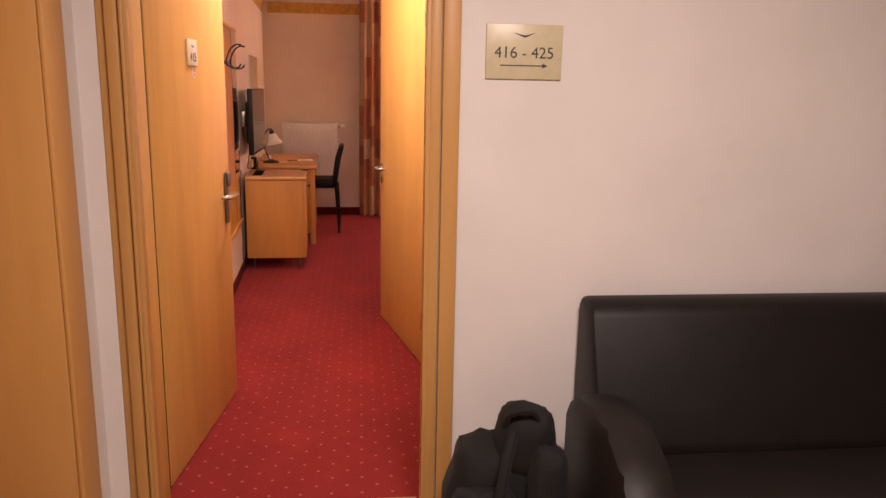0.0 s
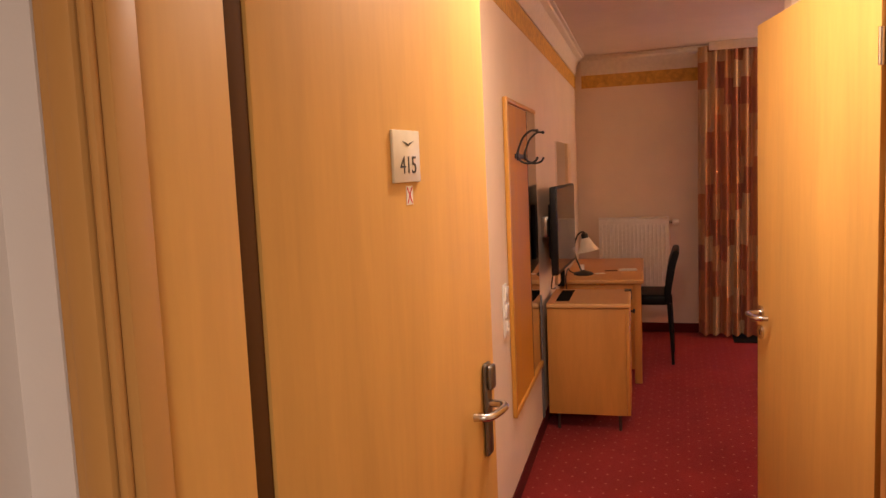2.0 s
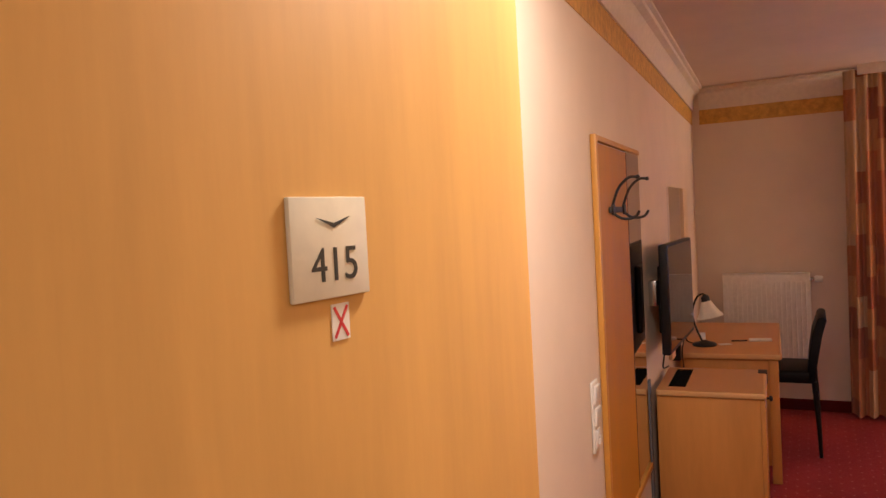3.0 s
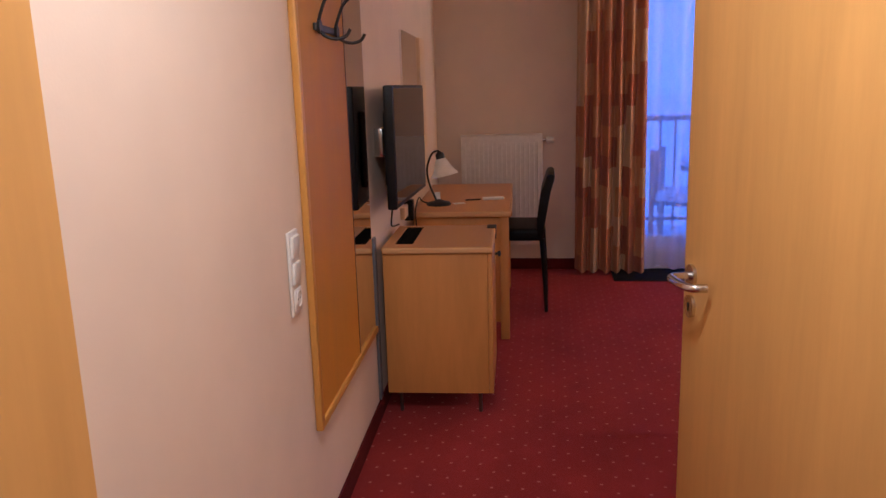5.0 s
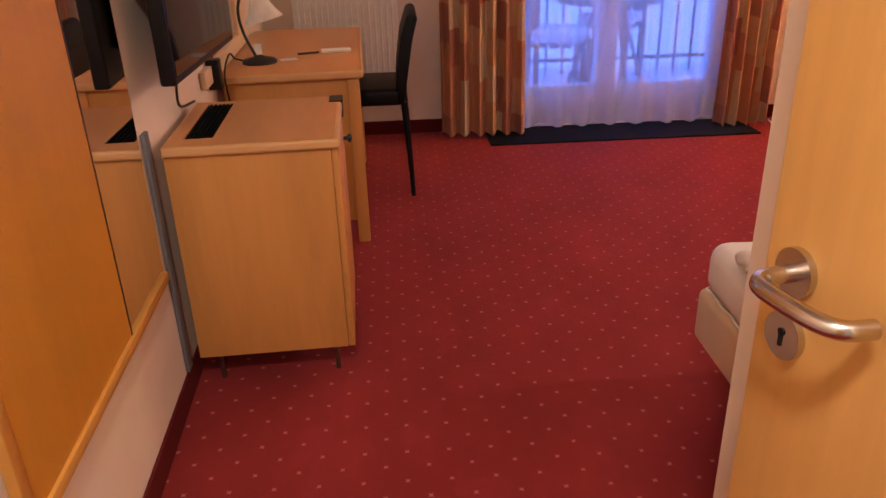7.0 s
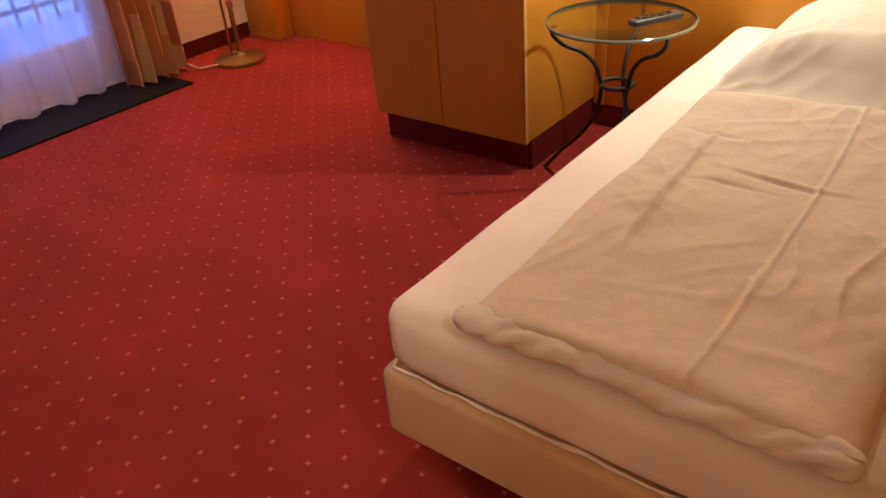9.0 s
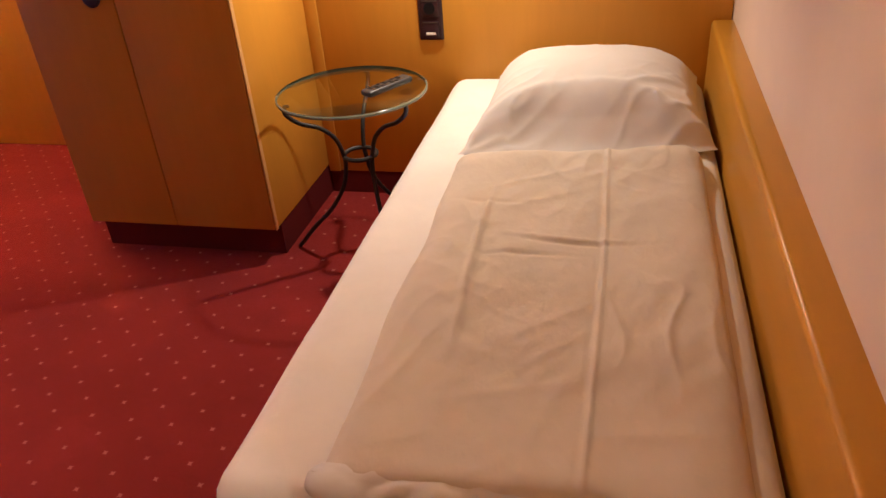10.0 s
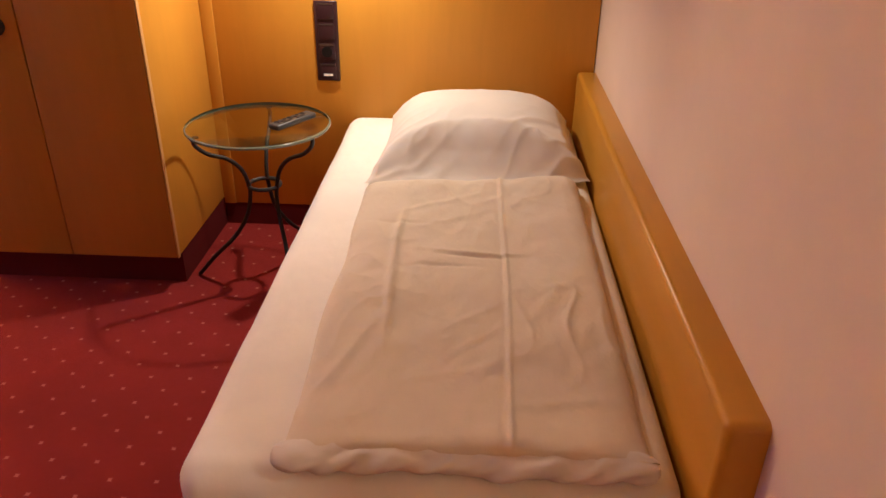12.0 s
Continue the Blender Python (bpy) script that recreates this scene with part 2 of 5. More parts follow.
M_WHITE = plain("white_plastic", (0.80, 0.76, 0.70), 0.35)
M_ENAMEL = plain("white_enamel", (0.80, 0.77, 0.72), 0.3)
M_BLACK = plain("black_plastic", (0.006, 0.006, 0.007), 0.4, 0.3)
M_SCREEN = plain("dark_glass_screen", (0.006, 0.006, 0.008), 0.04, 0.6)
M_MIRROR = material("mirror_glass", (0.86, 0.86, 0.85), 0.01, 1.0)
M_SHEET = fabric("white_cotton_sheet", (0.84, 0.80, 0.74), 700, 0.15, crumple=0.18)
M_DUVET = fabric("cream_cotton_duvet", (0.67, 0.575, 0.46), 700, 0.18, vary=0.03, crumple=0.3)
M_PILLOW = fabric("cream_cotton_pillowcase", (0.70, 0.645, 0.59), 700, 0.18, vary=0.03, crumple=0.05)
M_BASE = fabric("cream_box_spring_cover", (0.62, 0.46, 0.28), 500, 0.25)
M_LEATHER = leather("dark_brown_leather", (0.0085, 0.006, 0.005), 0.50)
M_CHAIR = leather("black_leatherette", (0.006, 0.0055, 0.007), 0.5)
M_NYLON = fabric("black_nylon", (0.010, 0.0095, 0.010), 500, 0.4, 0.8, sheen=0.03)
M_GLASS = glass("window_glass", (0.96, 0.97, 1.0))
M_TGLASS = glass("green_table_glass", (0.93, 0.97, 0.94))
M_TEDGE = plain("green_glass_edge", (0.17, 0.20, 0.15), 0.08, 0.8)
M_PVC = plain("white_window_frame", (0.80, 0.80, 0.82), 0.4)
M_SHEER = sheer_cloth("white_voile", (0.88, 0.86, 0.88), 0.42)
M_CURTAIN = curtain_material()
M_SIGN = plain("ivory_sign", (0.56, 0.48, 0.32), 0.35)
M_NUMBER = plain("ivory_number_plate", (0.74, 0.69, 0.54), 0.35)
M_INK = plain("dark_print", (0.035, 0.035, 0.03), 0.5)
M_REDINK = plain("red_print", (0.62, 0.04, 0.04), 0.5)
M_PALE = wood("pale_beech_frame", (0.74, 0.56, 0.36), "z", 0.42, 0.06)
M_RFRAME = wood("amber_beech_frame", (0.61, 0.295, 0.055), "y", 0.40, 0.08)
M_VENT = plain("matt_black_grille", (0.005, 0.005, 0.005), 0.9, 0.05)
M_BROWN = plain("dark_brown_socket", (0.034, 0.012, 0.016), 0.3)
M_BORDER = plain("ochre_wallpaper_border", (0.60, 0.34, 0.07), 0.7, vary=0.22)
M_BOWL = sheer_cloth("frosted_lamp_bowl", (0.86, 0.80, 0.68), 0.14)
M_SHADE = plain("frosted_glass_shade", (0.82, 0.76, 0.66), 0.35)
M_BRASS = metal("aged_brass", (0.42, 0.30, 0.14), 0.35)
M_SNOW = plaster("snow", (0.85, 0.86, 0.88), bump=0.3, scale=20)
M_RAILING = plain("dark_railing", (0.03, 0.035, 0.05), 0.6)
M_GLOW = lit("lit_opal_glass", (1.0, 0.72, 0.42), 6.0)
M_REMOTE = plain("dark_grey_plastic", (0.055, 0.053, 0.055), 0.42)
# wood browned almost to black to paint the shade of the hinge gap
M_GAP_SHADE = wood("hinge_gap_shade", (0.085, 0.036, 0.009), "z", 0.85, 0.2, 0.08)
M_GREY = plain("grey_plastic", (0.13, 0.135, 0.15), 0.5)


# ---- shape helpers ----
def thing(name, place, label, category, group="", kind=""):
    ob = new(name)
    ob.empty_display_size = 0.1
    ob.matrix_basis = place if isinstance(place, Matrix) else Matrix.Translation(place)
    return tagged(ob, label, category, group, kind)


def mesh_of(bm, name, mat, smooth=None):
    me = bpy.data.meshes.new(name)
    bmesh.ops.recalc_face_normals(bm, faces=bm.faces)
    if smooth is not None:
        for f in bm.faces:
            f.smooth = True
        lim = radians(smooth)
        for e in bm.edges:
            e.smooth = len(e.link_faces) == 2 and e.calc_face_angle(0) < lim
    bm.to_mesh(me)
    bm.free()
    me.materials.append(mat)
    return me


def part(name, bm, mat, parent, label="", smooth=40):
    """Links a bmesh, given in world metres, as one mesh under a thing or a part."""
    ob = new(name, mesh_of(bm, name, mat, smooth))
    ob.parent = parent
    if parent.type == "EMPTY":
        ob.matrix_parent_inverse = parent.matrix_basis.inverted()
    return tagged(ob, label)


def solid(name, bm, mat, label, category, kind="", group="", smooth=40):
    return tagged(new(name, mesh_of(bm, name, mat, smooth)), label, category, group, kind)


def box(x0, x1, y0, y1, z0, z1, r=0.0, seg=2, bm=None):
    b = bmesh.new()
    bmesh.ops.create_cube(b, size=1)
    for v in b.verts:
        v.co = Vector((x0 + (v.co.x + 0.5) * (x1 - x0), y0 + (v.co.y + 0.5) * (y1 - y0), z0 + (v.co.z + 0.5) * (z1 - z0)))
    if r > 0:
        bmesh.ops.bevel(b, geom=list(b.edges), offset=r, segments=seg, affect="EDGES", profile=0.5)
    return merge(bm, b)


def merge(bm, b):
    if bm is None:
        return b
    me = bpy.data.meshes.new("tmp")
    b.to_mesh(me)
    b.free()
    bm.from_mesh(me)
    bpy.data.meshes.remove(me)
    return bm


def boxes(*rows, r=0.0):
    bm = bmesh.new()
    for row in rows:
        box(*row, r=r, bm=bm)
    return bm


def turned(bm, m):
    bmesh.ops.transform(bm, matrix=m, verts=bm.verts)
    return bm


def tube(points, r, seg=10, bm=None, closed=False, radii=None):
    """A round bar along points."""
    b = bmesh.new()
    pts = [Vector(p) for p in points]
    n = len(pts)
    rings, ref = [], None
    for i, p in enumerate(pts):
        a = pts[(i - 1) % n] if closed or i else p
        c = pts[(i + 1) % n] if closed or i < n - 1 else p
        d = (c - a).normalized()
        if ref is None:
            ref = d.orthogonal().normalized()
        ref = (ref - d * ref.dot(d)).normalized()
        s = d.cross(ref)
        k = radii[i] if radii else r
        rings.append([b.verts.new(p + (ref * math.cos(t) + s * math.sin(t)) * k) for t in (2 * math.pi * j / seg for j in range(seg))])
    for i in range(n if closed else n - 1):
        u, w = rings[i], rings[(i + 1) % n]
        for j in range(seg):
            b.faces.new((u[j], u[(j + 1) % seg], w[(j + 1) % seg], w[j]))
    if not closed:
        b.faces.new(rings[0][::-1])
        b.faces.new(rings[-1])
    return merge(bm, b)


def smooth_path(points, steps=6):
    """Catmull-Rom curve through points."""
    p = [Vector(q) for q in points]
    p = [p[0] * 2 - p[1]] + p + [p[-1] * 2 - p[-2]]
    out = []
    for i in range(1, len(p) - 2):
        for k in range(steps):
            t = k / steps
            a, b, c, d = p[i - 1], p[i], p[i + 1], p[i + 2]
            out.append(0.5 * (2 * b + (c - a) * t + (2 * a - 5 * b + 4 * c - d) * t * t + (3 * b - a - 3 * c + d) * t ** 3))
    return out + [p[-2]]


def lathe(profile, place, seg=32, bm=None, cap=True):
    """A turned body: profile of (radius, height) about the upright through place."""
    b = bmesh.new()
    x, y, z = place
    rings = []
    for r, h in profile:
        rings.append([b.verts.new((x + r * math.cos(t), y + r * math.sin(t), z + h)) for t in (2 * math.pi * j / seg for j in range(seg))])
    for u, w in zip(rings, rings[1:]):
        for j in range(seg):
            b.faces.new((u[j], u[(j + 1) % seg], w[(j + 1) % seg], w[j]))
    if cap:
        b.faces.new(rings[0][::-1])
        b.faces.new(rings[-1])
    return merge(bm, b)


def prism(outline, axis, a, b_, r=0.0):
    """An outline of (u, v) pushed along an axis from a to b_; u, v are the other two axes in order."""
    b = bmesh.new()

    def at(u, v, w):
        return {"x": (w, u, v), "y": (u, w, v), "z": (u, v, w)}[axis]

    lo = [b.verts.new(at(u, v, a)) for u, v in outline]
    hi = [b.verts.new(at(u, v, b_)) for u, v in outline]
    n = len(outline)
    for i in range(n):
        b.faces.new((lo[i], lo[(i + 1) % n], hi[(i + 1) % n], hi[i]))
    b.faces.new(lo[::-1])
    b.faces.new(hi)
    if r > 0:
        bmesh.ops.bevel(b, geom=list(b.edges), offset=r, segments=2, affect="EDGES", profile=0.5)
    return b


def sheet(rows, thickness=0.0, uv=None):
    """A grid of points as a surface; a thickness closes it below."""
    b = bmesh.new()
    grid = [[b.verts.new(p) for p in row] for row in rows]
    lay = b.loops.layers.uv.new("map") if uv else None
    for i in range(len(rows) - 1):
        for j in range(len(rows[0]) - 1):
            f = b.faces.new((grid[i][j], grid[i][j + 1], grid[i + 1][j + 1], grid[i + 1][j]))
            if uv:
                for l, (a, c) in zip(f.loops, ((i, j), (i, j + 1), (i + 1, j + 1), (i + 1, j))):
                    l[lay].uv = uv[a][c]
    if thickness:
        bmesh.ops.solidify(b, geom=list(b.faces), thickness=thickness)
    return b


def writing(name, text, size, m, mat, parent, label=""):
    """Raised letters in the built-in font, turned into a mesh, centred at the pose m."""
    cu = bpy.data.curves.new(name, "FONT")
    cu.body, cu.size, cu.align_x, cu.align_y, cu.extrude = text, size, "CENTER", "CENTER", 0.0004
    tmp = new(name + "_tmp", cu)
    me = bpy.data.meshes.new_from_object(tmp.evaluated_get(bpy.context.evaluated_depsgraph_get()))
    bpy.data.objects.remove(tmp)
    me.transform(m)
    me.materials.clear()
    me.materials.append(mat)
    ob = new(name, me)
    ob.parent = parent
    if parent.type == "EMPTY":
        ob.matrix_parent_inverse = parent.matrix_basis.inverted()
    return tagged(ob, label)


# ---- structure ----
TOP = 2.49          # ceiling height
LEFT, BATH, CL = -1.045, 0.165, -0.975
FRONT, INNER = 2.912, 3.12
BEDWALL, HEAD, RIGHT, WIN = 5.570, 2.225, 2.575, 9.285
DX0, DX1, DH = -0.838, 0.030, 2.02   # doorway into the room

solid("floor", box(LEFT - 0.4, RIGHT + 0.1, FRONT + 0.115, WIN + 0.2, -0.12, 0.0), M_CARPET, "deep red carpet floor with small pale dots", "floor", "structure", smooth=None)
solid("floor_corridor", box(-1.40, 4.32, -2.2, FRONT + 0.115, -0.13, -0.004), M_CFLOOR, "beige carpeted corridor floor", "floor", "structure", smooth=None)
solid("ceiling", box(LEFT - 0.4, RIGHT + 0.1, INNER, WIN + 0.2, TOP, TOP + 0.12), M_CEIL, "pale painted plaster ceiling of the hotel room", "ceiling", "structure", smooth=None)
solid("ceiling_corridor", box(-1.40, 4.32, -2.2, INNER, TOP, TOP + 0.12), M_CORR, "pale painted corridor ceiling", "ceiling", "structure", smooth=None)
solid("wall_front", boxes((LEFT - 0.4, -0.916, FRONT, INNER, 0, TOP), (DX1 + 0.004, 4.2, FRONT, 2.957, 0, TOP), (0.109, 4.2, 2.957, INNER, 0, TOP), (DX1 + 0.004, 0.109, 2.957, INNER, DH + 0.004, TOP), (-0.916, DX1 + 0.004, FRONT, INNER, DH + 0.004, TOP)), M_CORR, "cream painted corridor wall with the room doorway", "wall", "structure", smooth=None)
solid("wall_corridor_left", boxes((CL - 0.14, CL, 2.66, FRONT, 0, TOP), (CL - 0.14, CL, -2.2, 1.79, 0, TOP), (CL - 0.14, CL, 1.79, 2.66, 2.02, TOP)), M_CORR, "cream painted side wall of the corridor with a doorway", "wall", "structure", smooth=None)
solid("wall_corridor_back", box(-1.40, 4.32, -2.32, -2.2, 0, TOP), M_CORR, "plain cream end wall of the corridor", "wall", "structure", smooth=None)
solid("wall_corridor_right", box(4.2, 4.32, -2.2, INNER, 0, TOP), M_CORR, "plain cream far wall of the corridor", "wall", "structure", smooth=None)
solid("wall_left", box(LEFT - 0.14, LEFT, INNER + 0.002, WIN + 0.12, 0, TOP), M_WALL, "cream woodchip wall behind the desk", "wall", "structure", smooth=None)
solid("wall_bathroom", boxes((BATH, BATH + 0.11, INNER, 4.35, 0, TOP), (0.075, BATH + 0.11, 5.365, 5.456, 0, TOP), (BATH, BATH + 0.11, 5.30, 5.365, 0, TOP), (BATH, BATH + 0.11, 4.35, 5.30, 2.03, TOP)), M_WALL, "cream woodchip wall with the bathroom doorway", "wall", "structure", smooth=None)
solid("wall_bed", box(0.075, HEAD + 0.2, 5.458, BEDWALL, 0, TOP), M_WALL, "cream woodchip wall along the bed", "wall", "structure", smooth=None)
solid("wall_head", boxes((HEAD, HEAD + 0.12, BEDWALL, 7.62, 0, TOP), (HEAD + 0.12, RIGHT, 7.50, 7.62, 0, TOP)), M_WALL, "cream wall behind the headboard", "wall", "structure", smooth=None)
solid("wall_right", box(RIGHT, RIGHT + 0.12, 7.50, WIN + 0.2, 0, TOP), M_WALL, "cream wall beyond the wardrobe", "wall", "structure", smooth=None)
WX0, WX1, WH = 0.13, 1.66, 2.22      # balcony doorway
solid("wall_window", boxes((LEFT - 0.3, WX0, WIN, WIN + 0.2, 0, TOP), (WX1, RIGHT, WIN, WIN + 0.2, 0, TOP), (WX0, WX1, WIN, WIN + 0.2, WH, TOP)), M_WALL, "cream wall round the balcony door", "wall", "structure", smooth=None)
solid("wall_bathroom_end", box(2.3, 2.4, INNER, BEDWALL - 0.11, 0, TOP), M_WALL, "plain wall closing the bathroom", "wall", "structure", smooth=None)

along_left = [bpy.data.objects["wall_left"]]   # what stands square to the left wall, which runs two degrees askew
# skirting of the same red carpet, folded up the walls
H = 0.085
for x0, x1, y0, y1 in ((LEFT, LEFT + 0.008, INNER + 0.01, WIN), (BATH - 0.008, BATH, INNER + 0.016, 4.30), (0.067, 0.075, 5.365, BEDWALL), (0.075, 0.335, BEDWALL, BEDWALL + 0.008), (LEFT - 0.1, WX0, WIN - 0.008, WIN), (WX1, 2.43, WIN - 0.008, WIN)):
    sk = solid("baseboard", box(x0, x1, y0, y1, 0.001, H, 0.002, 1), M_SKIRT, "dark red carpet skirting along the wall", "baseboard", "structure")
    if x0 == LEFT:
        along_left.append(sk)

# ochre paper border and moulded cornice
for x0, x1, y0, y1 in ((LEFT, LEFT + 0.003, INNER + 0.01, WIN), (LEFT - 0.11, -0.05, WIN - 0.003, WIN), (1.86, RIGHT, WIN - 0.003, WIN), (0.075, HEAD, BEDWALL, BEDWALL + 0.003)):
    tr_ = solid("trim", box(x0, x1, y0, y1, 2.212, 2.325), M_BORDER, "ochre patterned wallpaper border below the cornice", "border", "structure", smooth=None)
    if x0 == LEFT:
        along_left.append(tr_)
PROFILE = [(0, 2.325), (0.012, 2.325), (0.016, 2.345), (0.022, 2.415), (0.04, 2.447), (0.07, 2.46), (0.075, 2.474), (0.095, 2.477), (0.095, TOP), (0, TOP)]
along_left.append(solid("trim", prism([(LEFT + u, v) for u, v in PROFILE], "y", INNER + 0.01, WIN), M_CORNICE, "cream moulded cornice under the ceiling", "cornice", "structure", smooth=30))
solid("trim", prism([(WIN - u, v) for u, v in PROFILE], "x", LEFT - 0.11, -0.08), M_CORNICE, "cream moulded cornice under the ceiling", "cornice", "structure", smooth=30)
solid("trim", prism([(BEDWALL + u, v) for u, v in PROFILE], "x", 0.075, HEAD), M_CORNICE, "cream moulded cornice under the ceiling", "cornice", "structure", smooth=30)


# ---- doors ----
def lever(parent, m, flip=1, plate=True):
    """Lever handle on a back plate; m carries local x along the leaf from the lock side, y out of the leaf, z up."""
    def w(pts):
        return [m @ Vector(p) for p in pts]

    if plate:
        part("back_plate", turned(box(-0.021, 0.021, 0, 0.012, -0.13, 0.10, 0.008, 3), m), M_PLATE, parent, "satin nickel lock plate")
        part("card_reader", turned(box(-0.019, 0.019, 0.012, 0.024, 0.035, 0.095, 0.006, 3), m), M_PLATE, parent)
    else:
        part("rosette", turned(tube([(0, 0, 0), (0, 0.008, 0)], 0.026, 28), m), M_STEEL, parent, "round steel rosette")
        part("key_rosette", turned(tube([(0, 0, -0.072), (0, 0.008, -0.072)], 0.026, 28), m), M_STEEL, parent, "round steel keyhole plate")
        part("keyhole", turned(merge(tube([(0, 0.0075, -0.067), (0, 0.0095, -0.067)], 0.0045, 14), box(-0.0022, 0.0022, 0.0075, 0.0095, -0.083, -0.067)), m), M_BLACK, parent)
    part("lever", tube(w(smooth_path([(0, 0.006, 0), (0, 0.03, 0), (0.004 * flip, 0.047, 0), (0.020 * flip, 0.056, 0), (0.060 * flip, 0.055, 0), (0.092 * flip, 0.050, 0), (0.108 * flip, 0.038, 0), (0.113 * flip, 0.014, 0)])), 0.0095, 14), M_STEEL, parent, "steel lever handle")


# doorway into the room: casing on the corridor side and lining
fr = thing("door_frame", (DX0, FRONT, 0), "light beech door casing with rounded edges", "door frame", kind="structure")
for x0, x1 in ((DX0 - 0.05, DX0), (DX1, DX1 + 0.090)):
    inner = (x0, x0 + 0.034) if x0 > -0.5 else (x1 - 0.012, x1)
    outer = (x0 + 0.037, x1) if x0 > -0.5 else (x0, x1 - 0.015)
    part("casing", box(*inner, FRONT - 0.014, FRONT - 0.001, 0, DH + 0.07, 0.005), M_CASE, fr)
    part("casing", box(*outer, FRONT - 0.018, FRONT - 0.001, 0, DH + 0.07, 0.006), M_CASE, fr)
part("casing_head", box(DX0, DX1, FRONT - 0.016, FRONT - 0.001, DH, DH + 0.07, 0.006), M_CASE, fr)
part("lining", box(-0.915, DX0 + 0.010, FRONT + 0.001, FRONT + 0.045, 0, DH, 0.003), M_CASE, fr)
part("lining", box(-0.868, -0.853, FRONT + 0.046, 3.150, 0, DH, 0.002), M_DOOR, fr)
# added post whose dark colour stands for shade between lining and leaf
part("gap_shade_post", box(-1.0, -0.8665, 3.154, 3.214, 0, DH, 0.002), M_GAP_SHADE, fr, "dark brown post standing in for shade in the hinge gap")
part("lining", box(DX1 - 0.012, DX1 + 0.003, FRONT - 0.012, 2.957, 0, DH, 0.003), M_CASE, fr)
part("lining", box(0.098, 0.1085, 2.958, INNER - 0.002, 0, DH, 0.002), M_CASE, fr)
part("lining", box(DX1 + 0.003, 0.0975, 2.9575, 2.966, 0, DH, 0.002), M_CASE, fr)
part("lining_head", box(-0.884, DX1 - 0.012, FRONT + 0.046, INNER - 0.002, DH - 0.02, DH - 0.001, 0.003), M_CASE, fr)
part("casing_head", box(DX0, DX1, INNER, INNER + 0.014, DH, DH + 0.07, 0.005), M_CASE, fr)
solid("threshold", box(DX0 + 0.012, DX1 - 0.012, FRONT + 0.115, FRONT + 0.165, -0.002, 0.007, 0.003), M_SILL, "worn brass strip at the doorway", "threshold", "structure")

# room door, open along the left wall
HX, HY, FX, FY = -0.863, 3.217, -0.766, 4.106
ang = math.atan2(-(FX - HX), FY - HY)
LEN = math.hypot(FX - HX, FY - HY)
MD = Matrix.Translation((HX, HY, 0)) @ Matrix.Rotation(ang, 4, "Z")   # local y runs along the leaf, x faces into the passage
door = thing("door_1", (HX, HY, 0), "open beech veneered room door with number plate", "door", kind="structure")
part("leaf", turned(box(-0.042, 0.0, 0.0, LEN, 0.006, 2.005, 0.003), MD), M_DOOR, door, "light beech veneer door leaf")
part("rebate", turned(box(-0.056, -0.043, -0.002, LEN + 0.012, 0.006, 2.015, 0.003), MD), M_DOOR, door)
for z in (0.28, 1.75):
    part("hinge", turned(tube([(-0.052, -0.012, z - 0.04), (-0.052, -0.012, z + 0.04)], 0.009, 12), MD), M_STEEL, door, "steel hinge")
lock = MD @ Matrix.Translation((0.0, LEN - 0.065, 0.965)) @ Matrix.Rotation(radians(-90), 4, "Z")
lever(door, lock, flip=1)
PY, PZ = 0.451, 1.560
plate = part("number_plate", turned(box(0.0, 0.006, PY - 0.056, PY + 0.056, PZ - 0.049, PZ + 0.049, 0.0015), MD), M_NUMBER, door, "ivory room number plate")
TURN_UP = MD @ Matrix.Translation((0.0065, PY, PZ)) @ Matrix(((0, 0, 1, 0), (1, 0, 0, 0), (0, 1, 0, 0), (0, 0, 0, 1)))
writing("number", "415", 0.047, TURN_UP @ Matrix.Translation((0.004, -0.018, 0)), M_INK, plate, "dark room number 415")


def swoosh(name, m, width, mat, parent):
    """A shallow winged tick mark."""
    pts = [(-0.5, 0.10), (-0.20, -0.02), (0.0, -0.10), (0.10, -0.06), (0.5, 0.12), (0.12, 0.02), (0.0, -0.01), (-0.22, 0.04)]
    b = bmesh.new()
    lo = [b.verts.new(m @ Vector((u * width, v * width, 0))) for u, v in pts]
    hi = [b.verts.new(m @ Vector((u * width, v * width, 0.0006))) for u, v in pts]
    n = len(pts)
    b.faces.new(hi)
    for i in range(n):
        b.faces.new((lo[i], lo[(i + 1) % n], hi[(i + 1) % n], hi[i]))
    return part(name, b, mat, parent, smooth=None)


swoosh("emblem", TURN_UP @ Matrix.Translation((0.004, 0.024, 0)), 0.05, M_INK, plate)
card = part("sticker", turned(box(0.0, 0.0012, PY + 0.0, PY + 0.026, PZ - 0.092, PZ - 0.056), MD), M_WHITE, door, "small white sticker with a red cross")
for s in (-1, 1):
    part("cross_bar", turned(box(0.0012, 0.0018, -0.0016, 0.0016, -0.018, 0.018), MD @ Matrix.Translation((0, PY + 0.013, PZ - 0.074)) @ Matrix.Rotation(radians(33 * s), 4, "X")), M_REDINK, card)

# bathroom door, ajar
BHX, BHY, BFX, BFY = 0.145, 4.385, -0.046, 5.302
MB = Matrix.Translation((BHX, BHY, 0)) @ Matrix.Rotation(math.atan2(-(BFX - BHX), BFY - BHY), 4, "Z")
BL = math.hypot(BFX - BHX, BFY - BHY)
bdoor = thing("door_2", (BHX, BHY, 0), "light beech bathroom door standing slightly ajar", "door", kind="structure")
part("leaf", turned(box(0.0, 0.040, 0.0, BL, 0.008, 2.0, 0.003), MB), M_DOOR, bdoor, "light beech veneer door leaf")
